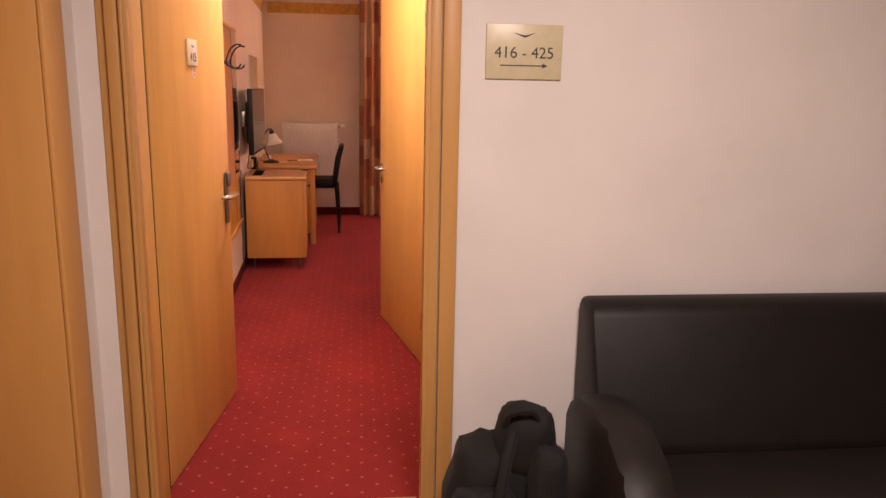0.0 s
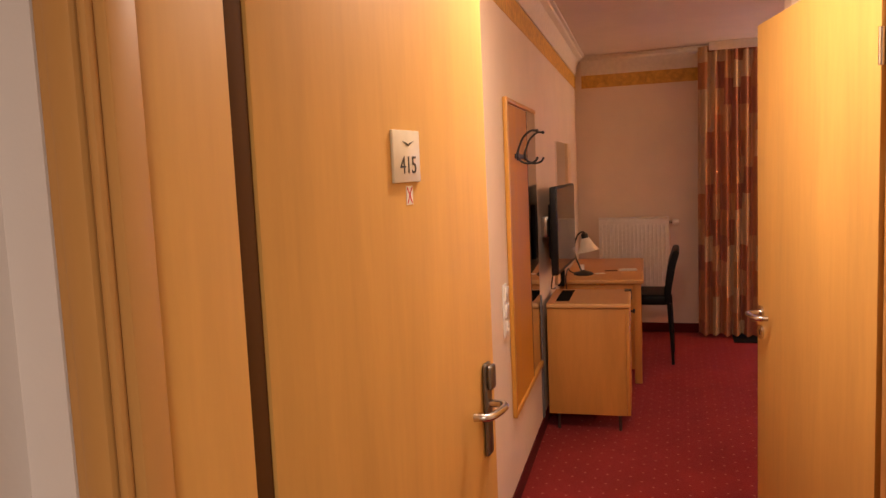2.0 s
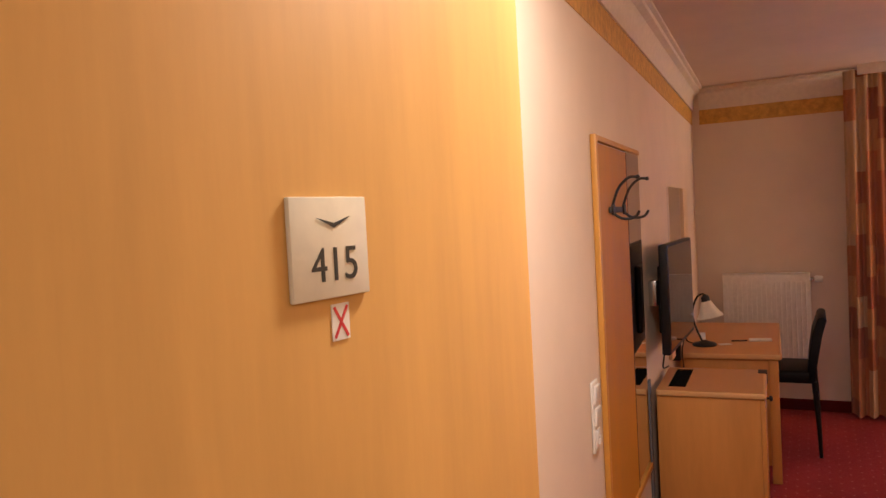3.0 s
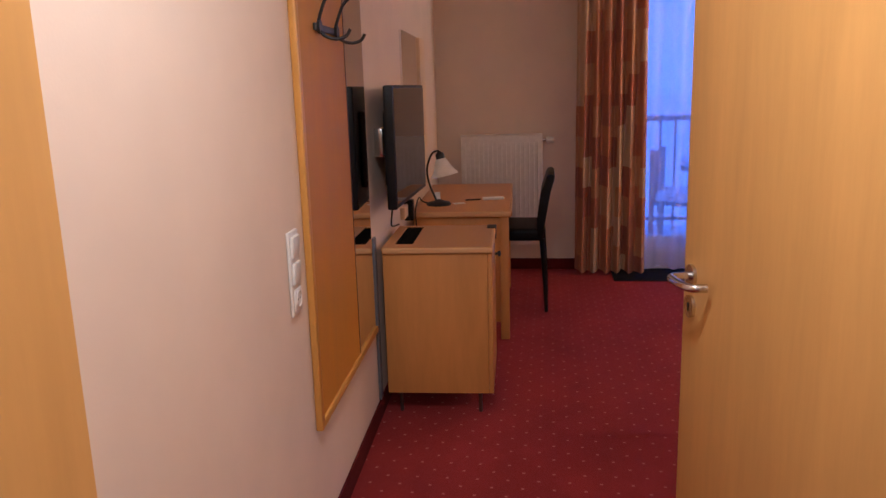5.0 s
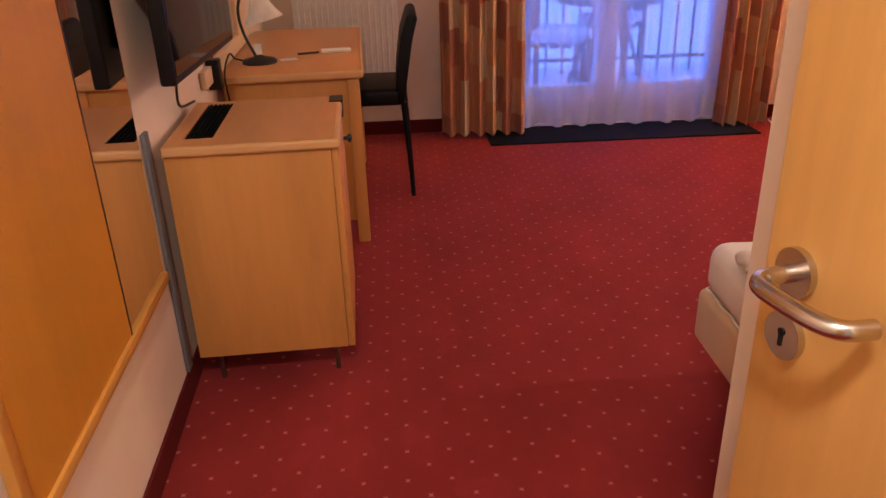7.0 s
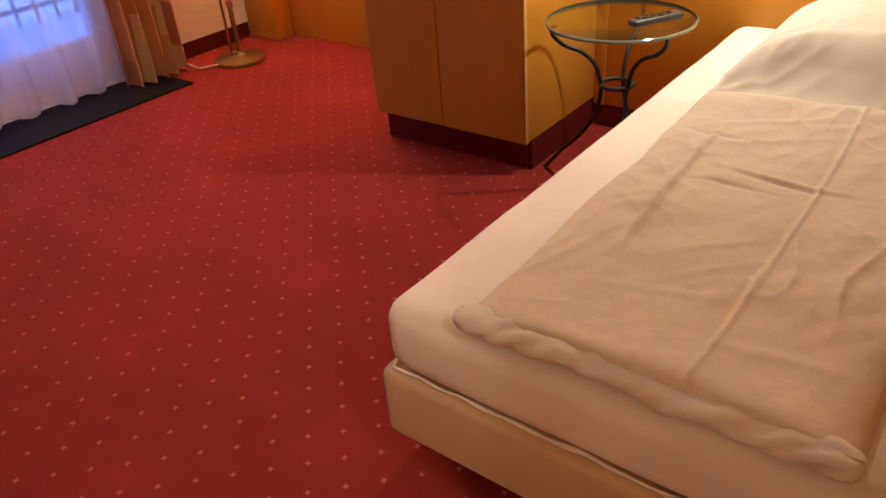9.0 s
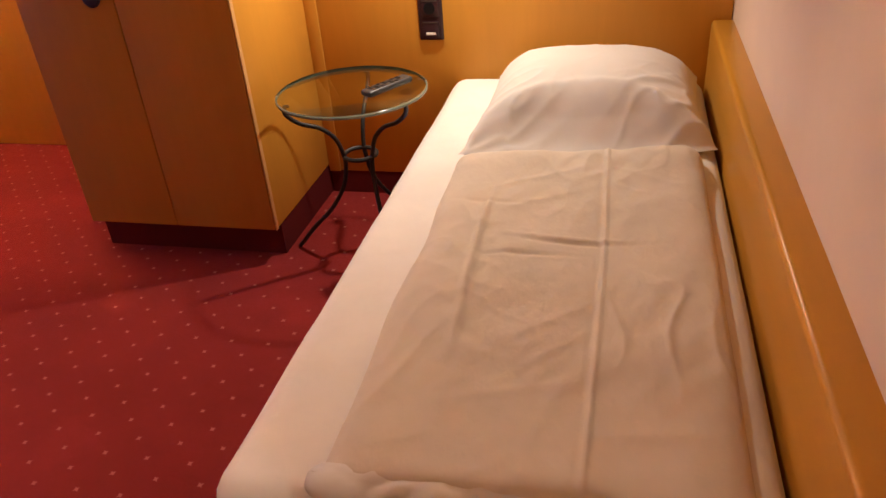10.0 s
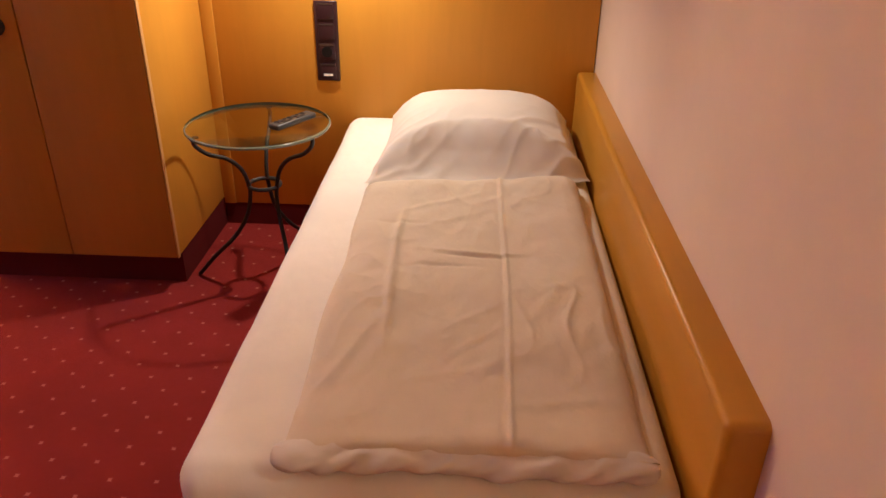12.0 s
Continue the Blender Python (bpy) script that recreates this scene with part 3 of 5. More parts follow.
for z in (0.25, 1.78):
    part("hinge", turned(tube([(-0.002, -0.010, z - 0.045), (-0.002, -0.010, z + 0.045)], 0.008, 12), MB), M_STEEL, bdoor, "steel hinge")
lever(bdoor, MB @ Matrix.Translation((0.0, BL - 0.050, 0.964)) @ Matrix.Rotation(radians(90), 4, "Z"), flip=-1, plate=False)
bf = thing("door_frame", (BATH, 4.35, 0), "light beech bathroom door casing", "door frame", kind="structure")
for y0, y1 in ((4.305, 4.355), (5.295, 5.36)):
    part("casing", box(BATH - 0.014, BATH - 0.001, y0, y1, 0, 2.09, 0.005), M_CASE, bf)
    part("lining", box(BATH - 0.005, BATH + 0.11, *((4.347, 4.36) if y0 < 5 else (5.29, 5.303)), 0, 2.03, 0.003), M_CASE, bf)
part("casing_head", box(BATH - 0.014, BATH - 0.001, 4.355, 5.295, 2.03, 2.09, 0.005), M_CASE, bf)

# neighbouring door in the corridor's side wall, set back in its opening
nd = thing("door_3", (-1.24, 2.2, 0), "closed beech door set back in the corridor wall", "door", kind="structure")
part("leaf", box(-1.26, -1.22, 1.79, 2.656, 0.005, 2.01, 0.003), M_DOOR, nd, "light beech veneer door leaf")
lever(nd, Matrix.Translation((-1.22, 2.58, 0.965)) @ Matrix.Rotation(radians(-90), 4, "Z"), flip=1)
nf = thing("door_frame", (CL, 2.62, 0), "beech casing and deep lining of the neighbouring door", "door frame", kind="structure")
part("lining", box(-1.27, CL + 0.0008, 2.658, 2.672, 0, 2.03, 0.003), M_CASE, nf)
part("casing", box(CL + 0.001, CL + 0.016, 2.66, 2.795, 0, 2.10, 0.006), M_CASE, nf)
part("lining", box(-1.27, CL - 0.001, 1.778, 1.792, 0, 2.03, 0.003), M_CASE, nf)
part("casing", box(CL + 0.001, CL + 0.016, 1.71, 1.79, 0, 2.10, 0.006), M_CASE, nf)
part("lining_head", box(-1.27, CL - 0.001, 1.792, 2.658, 2.012, 2.03, 0.003), M_CASE, nf)
part("casing_head", box(CL + 0.001, CL + 0.016, 1.79, 2.66, 2.02, 2.10, 0.006), M_CASE, nf)
solid("wall_neighbour", box(-1.40, -1.28, 1.5, 2.9, 0, TOP), M_CORR, "plain wall behind the neighbouring door", "wall", "structure", smooth=None)

# ---- corridor things ----
sign = thing("direction_sign", (0.312, FRONT, 1.556), "ivory wall sign with room numbers 416 - 425 and an arrow", "sign")
part("board", box(0.196, 0.428, FRONT - 0.008, FRONT - 0.001, 1.476, 1.636, 0.002), M_SIGN, sign)
MS = Matrix.Translation((0.312, FRONT - 0.0085, 1.556)) @ Matrix.Rotation(radians(90), 4, "X")
writing("lettering", "416 - 425", 0.047, MS @ Matrix.Translation((0.0, -0.004, 0)), M_INK, sign)
swoosh("emblem", MS @ Matrix.Translation((0.0, 0.048, 0)), 0.07, M_INK, sign)
part("arrow", turned(merge(box(-0.072, 0.058, -0.0415, -0.0385, 0, 0.0006), prism([(0.056, -0.047), (0.072, -0.04), (0.056, -0.033)], "z", 0, 0.0006)), MS), M_INK, sign, smooth=None)

sofa = thing("sofa", (1.2, 2.6, 0), "dark brown leather sofa standing against the corridor wall", "sofa")
BACK = [(2.905, 0.10), (2.905, 0.785), (2.875, 0.81), (2.80, 0.815), (2.755, 0.79), (2.60, 0.40), (2.60, 0.10)]
part("backrest", prism(BACK, "x", 0.522, 2.20, 0.022), M_LEATHER, sofa, "dark brown leather backrest")
part("seat", box(0.56, 2.10, 1.98, 2.56, 0.20, 0.425, 0.04, 4), M_LEATHER, sofa, "dark brown leather seat cushion")
ARM = [(2.72, 0.10), (2.72, 0.52), (2.62, 0.585), (2.50, 0.610), (2.36, 0.600), (2.22, 0.54), (2.10, 0.43), (2.02, 0.27), (1.98, 0.10)]
for x0 in (0.435, 2.10):
    part("armrest", prism(ARM, "x", x0, x0 + 0.155, 0.045), M_LEATHER, sofa, "curved leather armrest")
for x0 in (0.47, 2.17):
    for y0 in (2.08, 2.66):
        part("foot", lathe([(0.028, 0), (0.034, 0.10)], (x0, y0, -0.004), 16), M_BLACK, sofa)

bag = thing("backpack", (0.18, 2.56, 0), "black nylon backpack leaning between doorway and sofa", "backpack")


def lump(cx, cy, cz, rx, ry, rz, seed, k=0.10):
    b = bmesh.new()
    bmesh.ops.create_icosphere(b, subdivisions=4, radius=1)
    for v in b.verts:
        p = v.co
        q = Vector([math.copysign(abs(c) ** 0.72, c) for c in p])
        f = 1 + k * noise.noise(p * 1.7 + Vector((seed, 0, 0))) + 0.05 * noise.noise(p * 5 + Vector((0, seed, 0)))
        v.co = Vector((cx + q.x * rx * f, cy + q.y * ry * f, cz + q.z * rz * f))
    return b


part("body", lump(0.215, 2.60, 0.23, 0.155, 0.12, 0.245, 2.0), M_NYLON, bag)
part("front_pocket", lump(0.165, 2.49, 0.17, 0.115, 0.07, 0.20, 5.0), M_NYLON, bag)
part("top_flap", lump(0.285, 2.56, 0.475, 0.085, 0.08, 0.105, 9.0), M_NYLON, bag)
part("side_pouch", lump(0.335, 2.48, 0.34, 0.06, 0.06, 0.15, 12.0), M_NYLON, bag)
part("strap", tube(smooth_path([(0.235, 2.49, 0.53), (0.20, 2.43, 0.43), (0.185, 2.41, 0.27), (0.24, 2.43, 0.12)]), 0.016, 8), M_NYLON, bag)
part("handle", tube(smooth_path([(0.22, 2.52, 0.53), (0.225, 2.49, 0.585), (0.285, 2.49, 0.59), (0.315, 2.52, 0.53)]), 0.009, 8), M_NYLON, bag)
part("zip_pull", box(0.150, 0.158, 2.405, 2.41, 0.33, 0.37, 0.002), M_STEEL, bag, "small steel zip pull")

# ---- passage: panel with mirror and hooks, switches ----
PY0, PY1, PZ0, PZ1, PD = 5.520, 6.450, 0.415, 1.837, 6.115
X = LEFT
rack = thing("coat_panel", (X, 6.0, PZ0), "framed beech wall panel with mirror strip and coat hooks", "coat rack")
part("board", box(X + 0.001, X + 0.014, PY0 + 0.03, PD, PZ0 + 0.028, PZ1 - 0.028), M_RACK, rack, "beech veneer board")
part("mirror", box(X + 0.001, X + 0.012, PD + 0.004, PY1 - 0.004, PZ0 + 0.028, PZ1 - 0.02), M_MIRROR, rack, "tall narrow mirror strip")
part("divider", box(X + 0.001, X + 0.016, PD, PD + 0.004, PZ0 + 0.028, PZ1 - 0.028), M_BROWN, rack)
part("frame_side", box(X + 0.001, X + 0.022, PY0, PY0 + 0.03, PZ0, PZ1, 0.004), M_RFRAME, rack)
part("frame_bottom", box(X + 0.001, X + 0.022, PY0 + 0.03, PY1, PZ0, PZ0 + 0.028, 0.004), M_RFRAME, rack)
part("frame_top", box(X + 0.001, X + 0.018, PY0 + 0.03, PY1, PZ1 - 0.02, PZ1, 0.003), M_RFRAME, rack)
part("hook_bar", box(X + 0.014, X + 0.022, 5.72, 6.02, 1.572, 1.594, 0.003), M_IRON, rack, "black iron hook rail")
for y in (5.755, 5.975):
    part("hook", tube(smooth_path([(X + 0.018, y, 1.583), (X + 0.04, y, 1.558), (X + 0.07, y + 0.005, 1.548), (X + 0.10, y + 0.01, 1.555), (X + 0.115, y + 0.01, 1.575)]), 0.005, 10), M_IRON, rack, "black iron coat hook")
    part("hook", tube(smooth_path([(X + 0.018, y, 1.583), (X + 0.03, y, 1.62), (X + 0.05, y, 1.665), (X + 0.085, y, 1.695), (X + 0.115, y, 1.695)]), 0.005, 10), M_IRON, rack, "black iron hat hook")
    part("knob", lathe([(0.0, -0.008), (0.006, -0.006), (0.008, 0), (0.006, 0.006), (0.0, 0.008)], (X + 0.115, y, 1.695), 12), M_IRON, rack)
    part("rosette", tube([(X + 0.021, y, 1.583), (X + 0.03, y, 1.583)], 0.02, 16), M_IRON, rack)

sw = thing("light_switch", (X, 5.43, 0.93), "white three-gang plate of two switches and a socket", "light switch")
S0 = 5.400
part("frame", box(X + 0.001, X + 0.010, S0 - 0.041, S0 + 0.041, 0.815, 1.043, 0.005, 3), M_WHITE, sw)
for z in (0.930, 1.001):
    part("rocker", turned(box(0, 0.009, -0.029, 0.029, -0.029, 0.029, 0.003), pose(X + 0.009, S0, z, 0, 4, 0)), M_WHITE, sw)
part("socket", box(X + 0.009, X + 0.014, S0 - 0.029, S0 + 0.029, 0.829, 0.887, 0.003), M_WHITE, sw)
part("socket_well", tube([(X + 0.0135, S0, 0.858), (X + 0.0145, S0, 0.858)], 0.020, 24), M_ENAMEL, sw)
part("socket_rim", tube([(X + 0.0145, S0 + 0.021 * math.cos(a), 0.858 + 0.021 * math.sin(a)) for a in (2 * math.pi * k / 28 for k in range(28))], 0.0028, 8, closed=True), M_WHITE, sw)
for dy in (-0.0095, 0.0095):
    part("pin_hole", tube([(X + 0.0145, S0 + dy, 0.858), (X + 0.0152, S0 + dy, 0.858)], 0.0028, 10), M_BLACK, sw)

# ---- minibar cabinet, television, desk ----
cab = thing("minibar_cabinet", (-0.82, 6.8, 0), "low beech minibar cabinet on short feet beneath the television", "cabinet")
CX0, CX1, CY0, CY1, CZ0, CZ1 = -1.012, -0.552, 6.542, 7.06, 0.102, 0.750
part("side_panel", box(CX0, CX1 - 0.02, CY0 + 0.012, CY0 + 0.03, CZ0, CZ1 - 0.024, 0.002), M_FURN, cab, "beech veneer end panel")
part("side_panel", box(CX0, CX1 - 0.02, CY1 - 0.018, CY1, CZ0, CZ1 - 0.024, 0.002), M_FURN, cab)
part("back_panel", box(CX0, CX0 + 0.012, CY0 + 0.031, CY1 - 0.019, CZ0, CZ1 - 0.024), M_FURN, cab)
part("bottom_panel", box(CX0 + 0.013, CX1 - 0.021, CY0 + 0.031, CY1 - 0.019, CZ0, CZ0 + 0.018), M_FURN, cab)
cdoor = part("door", box(CX1 - 0.019, CX1, CY0 + 0.014, CY1 - 0.002, CZ0, CZ1 - 0.028, 0.002), M_FURN, cab, "beech veneer door")
part("knob", turned(lathe([(0.006, 0), (0.006, 0.012), (0.014, 0.016), (0.014, 0.024), (0.008, 0.028)], (0, 0, 0), 16), Matrix.Translation((CX1, CY1 - 0.05, 0.62)) @ Matrix.Rotation(radians(90), 4, "Y")), M_IRON, cdoor, "small dark knob")
VX0, VX1, VY0, VY1 = -0.970, -0.890, 6.625, 7.03
part("top", boxes((CX0, VX0, CY0, CY1, CZ1 - 0.024, CZ1), (VX1, CX1, CY0 + 0.012, CY1, CZ1 - 0.024, CZ1), (VX0, VX1, CY0 + 0.012, VY0, CZ1 - 0.024, CZ1), (VX0, VX1, VY1, CY1, CZ1 - 0.024, CZ1)), M_TOP, cab, "beech veneer top", smooth=None)
part("edge_strip", box(CX0, CX1 + 0.006, CY0 - 0.004, CY0 + 0.011, CZ1 - 0.026, CZ1 + 0.001, 0.008, 4), M_EDGE, cab, "pale rounded front edge")
part("edge_strip", box(CX1 - 0.012, CX1 + 0.006, CY0 + 0.011, CY1 - 0.087, CZ1 - 0.026, CZ1 + 0.001, 0.006, 3), M_EDGE, cab)
vent = part("vent_grille", box(VX0, VX1, VY0, VY1, CZ1 - 0.022, CZ1 - 0.005), M_VENT, cab, "black ventilation grille")
for i in range(6):
    x = VX0 + 0.008 + i * 0.0128
    part("slat", box(x, x + 0.006, VY0, VY1, CZ1 - 0.0045, CZ1 - 0.001), M_VENT, vent)
# no real recess here: a black block paints its darkness
part("corner_recess_dark", box(CX1 - 0.034, CX1 + 0.008, CY1 - 0.085, CY1 - 0.004, CZ1 - 0.05, CZ1 + 0.003), M_BLACK, cab, "black block standing in for the dark corner recess")
for x in (CX0 + 0.05, CX1 - 0.06):
    for y in (CY0 + 0.06, CY1 - 0.05):
        part("foot", lathe([(0.008, 0), (0.008, 0.105)], (x, y, 0), 12), M_PLATE, cab, "short steel foot")
duct = solid("cable_duct", box(X + 0.001, X + 0.012, 6.50, 6.545, 0.09, 0.80, 0.002), M_GREY, "grey plastic cable duct beside the cabinet", "cable duct")

tv = thing("television", (-0.97, 6.95, 1.2), "flat black television on a wall arm above the cabinet", "television")
MT = pose(-0.935, 6.885, 1.165, 0, 0, -2.5)
part("bezel", turned(box(-0.022, 0.018, -0.375, 0.375, -0.25, 0.25, 0.008, 3), MT), M_BLACK, tv)
part("screen", turned(box(0.0175, 0.0195, -0.362, 0.362, -0.228, 0.238), MT), M_SCREEN, tv, "dark switched-off screen")
part("back_shell", turned(box(-0.05, -0.021, -0.27, 0.27, -0.17, 0.15, 0.012, 3), MT), M_BLACK, tv)
part("wall_arm", box(X + 0.001, -1.006, 6.66, 6.78, 1.12, 1.24, 0.004), M_STEEL, tv, "pale metal wall bracket")
part("cable", tube(smooth_path([(-0.99, 6.80, 0.93), (-1.0, 6.78, 0.86), (-1.015, 6.85, 0.79), (-1.01, 7.02, 0.765)]), 0.004, 8), M_BLACK, tv)

desk = thing("desk", (-0.79, 8.2, 0), "beech writing desk with a pale rounded edge", "desk")
DY0, DY1, DX_, DZ = 7.546, 8.757, -0.485, 0.735
part("top", box(X + 0.012, DX_, DY0 + 0.013, DY1, DZ - 0.028, DZ, 0.002), M_TOP, desk, "beech veneer desktop")
part("edge_strip", box(X + 0.012, DX_ + 0.008, DY0 - 0.004, DY0 + 0.012, DZ - 0.03, DZ + 0.001, 0.008, 4), M_EDGE, desk, "pale rounded edge")
part("edge_strip", box(DX_, DX_ + 0.014, DY0 + 0.012, DY1, DZ - 0.03, DZ + 0.001, 0.007, 4), M_EDGE, desk, "pale rounded edge")
part("side_panel", box(X + 0.03, DX_ - 0.05, DY0 + 0.03, DY0 + 0.055, 0.10, DZ - 0.03, 0.002), M_FURN, desk)
part("leg", box(DX_ - 0.055, DX_ - 0.005, DY0 + 0.02, DY0 + 0.07, 0, DZ - 0.03, 0.005), M_FURN, desk)
part("leg", box(DX_ - 0.055, DX_ - 0.005, DY1 - 0.07, DY1 - 0.02, 0, DZ - 0.03, 0.005), M_FURN, desk)
part("side_panel", box(X + 0.03, DX_ - 0.05, DY1 - 0.055, DY1 - 0.03, 0.10, DZ - 0.03, 0.002), M_FURN, desk)
part("drawer_rail", box(DX_ - 0.04, DX_ - 0.022, DY0 + 0.07, DY1 - 0.07, DZ - 0.13, DZ - 0.03, 0.002), M_FURN, desk)

mir = thing("wall_mirror", (X, 7.95, 0.74), "wall mirror in a pale beech frame above the desk", "mirror")
part("glass", box(X + 0.001, X + 0.012, 7.49, 8.18, 0.80, 1.70), M_MIRROR, mir, "mirror glass")
part("bottom_rail", box(X + 0.001, X + 0.024, 7.30, 8.42, 0.738, 0.80, 0.004), M_PALE, mir, "pale beech bottom rail")
part("side_rail", box(X + 0.001, X + 0.024, 8.18, 8.42, 0.80, 1.70, 0.004), M_PALE, mir, "pale beech side rail")

LX, LY = -0.896, 7.816
lampd = thing("desk_lamp", (LX, LY, DZ), "bronze desk lamp with a white glass bell shade", "lamp")
part("base", lathe([(0.070, 0), (0.072, 0.006), (0.064, 0.016), (0.03, 0.024), (0.012, 0.032)], (LX, LY, DZ), 32), M_IRON, lampd, "dark bronze foot")
part("stem", tube(smooth_path([(LX - 0.01, LY, DZ + 0.02), (LX - 0.05, LY, DZ + 0.12), (LX - 0.062, LY, DZ + 0.21), (LX - 0.035, LY, DZ + 0.29), (LX + 0.0, LY, DZ + 0.312), (LX + 0.022, LY, DZ + 0.298)]), 0.006, 10), M_IRON, lampd, "curved dark stem")
MH = pose(LX + 0.012, LY, DZ + 0.295, 0, -12, 0)
part("shade_holder", turned(lathe([(0.010, 0.012), (0.024, 0.0), (0.026, -0.03)], (0, 0, 0), 20), MH), M_IRON, lampd)
part("shade", turned(lathe([(0.024, -0.025), (0.034, -0.04), (0.046, -0.07), (0.062, -0.10), (0.080, -0.125), (0.076, -0.125), (0.058, -0.10), (0.042, -0.07), (0.030, -0.042)], (0, 0, 0), 32, cap=False), MH), M_SHADE, lampd, "white frosted glass bell shade")
part("cord", tube(smooth_path([(LX - 0.06, LY + 0.02, DZ + 0.006), (LX - 0.09, LY - 0.05, DZ + 0.03), (LX - 0.10, LY - 0.12, DZ + 0.06), (LX - 0.10, 7.53, DZ + 0.01), (LX - 0.09, 7.52, DZ - 0.12)]), 0.0035, 8), M_BLACK, lampd)

adapter = solid("power_adapter", box(X + 0.002, X + 0.05, 7.43, 7.49, CZ1 - 0.04, CZ1 + 0.07, 0.006), M_BLACK, "small black adapter box on the wall behind the cabinet", "adapter")
rem = thing("remote_control", (-0.60, 7.98, DZ), "slim pale remote control lying on the desk", "remote control")
part("body", turned(box(-0.065, 0.065, -0.02, 0.02, 0, 0.016, 0.006, 3), pose(-0.585, 7.99, DZ + 0.0005, 0, 0, 8)), M_WHITE, rem)
pen = solid("ballpoint_pen", tube([(-0.75, 7.96, DZ + 0.005), (-0.66, 7.98, DZ + 0.005)], 0.0045, 10), M_BROWN, "dark ballpoint pen lying on the desk", "pen")

def tent_card(x, y, w, d, h):
    """A folded card standing like a roof."""
    bm = prism([(y - d, 0), (y - d + 0.0015, 0), (y, h - 0.0018), (y + d - 0.0015, 0), (y + d, 0), (y, h)], "x", x - w / 2, x + w / 2)
    return turned(bm, Matrix.Translation((0, 0, DZ + 0.0004)))


card_ = solid("folded_card", tent_card(LX - 0.02, LY + 0.14, 0.032, 0.018, 0.055), M_WHITE, "small white folded card standing behind the desk lamp", "card", smooth=None)
note = solid("note_paper", turned(box(-0.035, 0.035, -0.025, 0.025, 0.0004, 0.0022), pose(LX + 0.115, LY + 0.04, DZ, 0, 0, 20)), M_WHITE, "small white slip of paper beside the desk lamp", "paper", smooth=None)
ASKEW = Matrix.Translation((LEFT, 5.6, 0)) @ Matrix.Rotation(radians(2.6), 4, "Z") @ Matrix.Translation((-LEFT, -5.6, 0))
for ob in along_left + [rack, sw, cab, tv, desk, mir, lampd, rem, pen, duct, adapter, card_, note]:
    ob.matrix_basis = ASKEW @ ob.matrix_basis

# ---- desk chair ----
chair = thing("desk_chair", (-0.55, 8.31, 0), "black leatherette chair with a high upright back", "chair")
part("seat", box(-0.84, -0.40, 8.12, 8.56, 0.455, 0.535, 0.025, 4), M_CHAIR, chair, "padded black seat")
bk = prism([(-0.445, 0.46), (-0.435, 0.60), (-0.41, 0.76), (-0.375, 0.865), (-0.345, 0.872), (-0.325, 0.855), (-0.355, 0.75), (-0.385, 0.58), (-0.40, 0.46)], "y", 8.12, 8.56, 0.012)
part("backrest", bk, M_CHAIR, chair, "slightly reclined padded back")
for y in (8.14, 8.54):
    part("leg", tube([(-0.405, y, 0.47), (-0.388, y, 0.2), (-0.380, y, 0.0)], 0.016, 10, radii=[0.018, 0.014, 0.011]), M_BLACK, chair, "slim black rear leg")
    part("leg", tube([(-0.81, y, 0.47), (-0.815, y, 0.0)], 0.016, 10), M_BLACK, chair, "slim black front leg")

# ---- radiator ----
rad = thing("radiator", (-0.67, 9.2, 0.34), "white panel radiator under the wall border", "radiator")
RX0, RX1, RZ0, RZ1 = -1.018, -0.415, 0.335, 1.038
part("front_panel", box(RX0, RX1, 9.17, 9.182, RZ0, RZ1, 0.004), M_ENAMEL, rad)
for i in range(17):
    x = RX0 + 0.03 + i * (RX1 - RX0 - 0.06) / 16
    part("rib", box(x - 0.006, x + 0.006, 9.163, 9.1695, RZ0 + 0.03, RZ1 - 0.05, 0.003), M_ENAMEL, rad)
part("rear_panel", box(RX0, RX1, 9.235, 9.245, RZ0, RZ1, 0.003), M_ENAMEL, rad)
part("top_grille", box(RX0 - 0.002, RX1 + 0.002, 9.166, 9.25, RZ1, RZ1 + 0.01, 0.003), M_ENAMEL, rad)
part("side_cover", box(RX1, RX1 + 0.004, 9.168, 9.25, RZ0, RZ1, 0.002), M_ENAMEL, rad)
part("bracket", box(-0.70, -0.66, 9.245, WIN, 0.5, 0.9), M_ENAMEL, rad)
part("valve", tube([(RX1 + 0.004, 9.205, 1.0), (RX1 + 0.03, 9.205, 1.0)], 0.012, 14), M_STEEL, rad, "steel valve stem")
part("thermostat_head", tube([(RX1 + 0.03, 9.205, 1.0), (RX1 + 0.045, 9.205, 1.0), (RX1 + 0.085, 9.205, 1.0)], 0.02, 20, radii=[0.018, 0.026, 0.022]), M_WHITE, rad, "white thermostat knob")

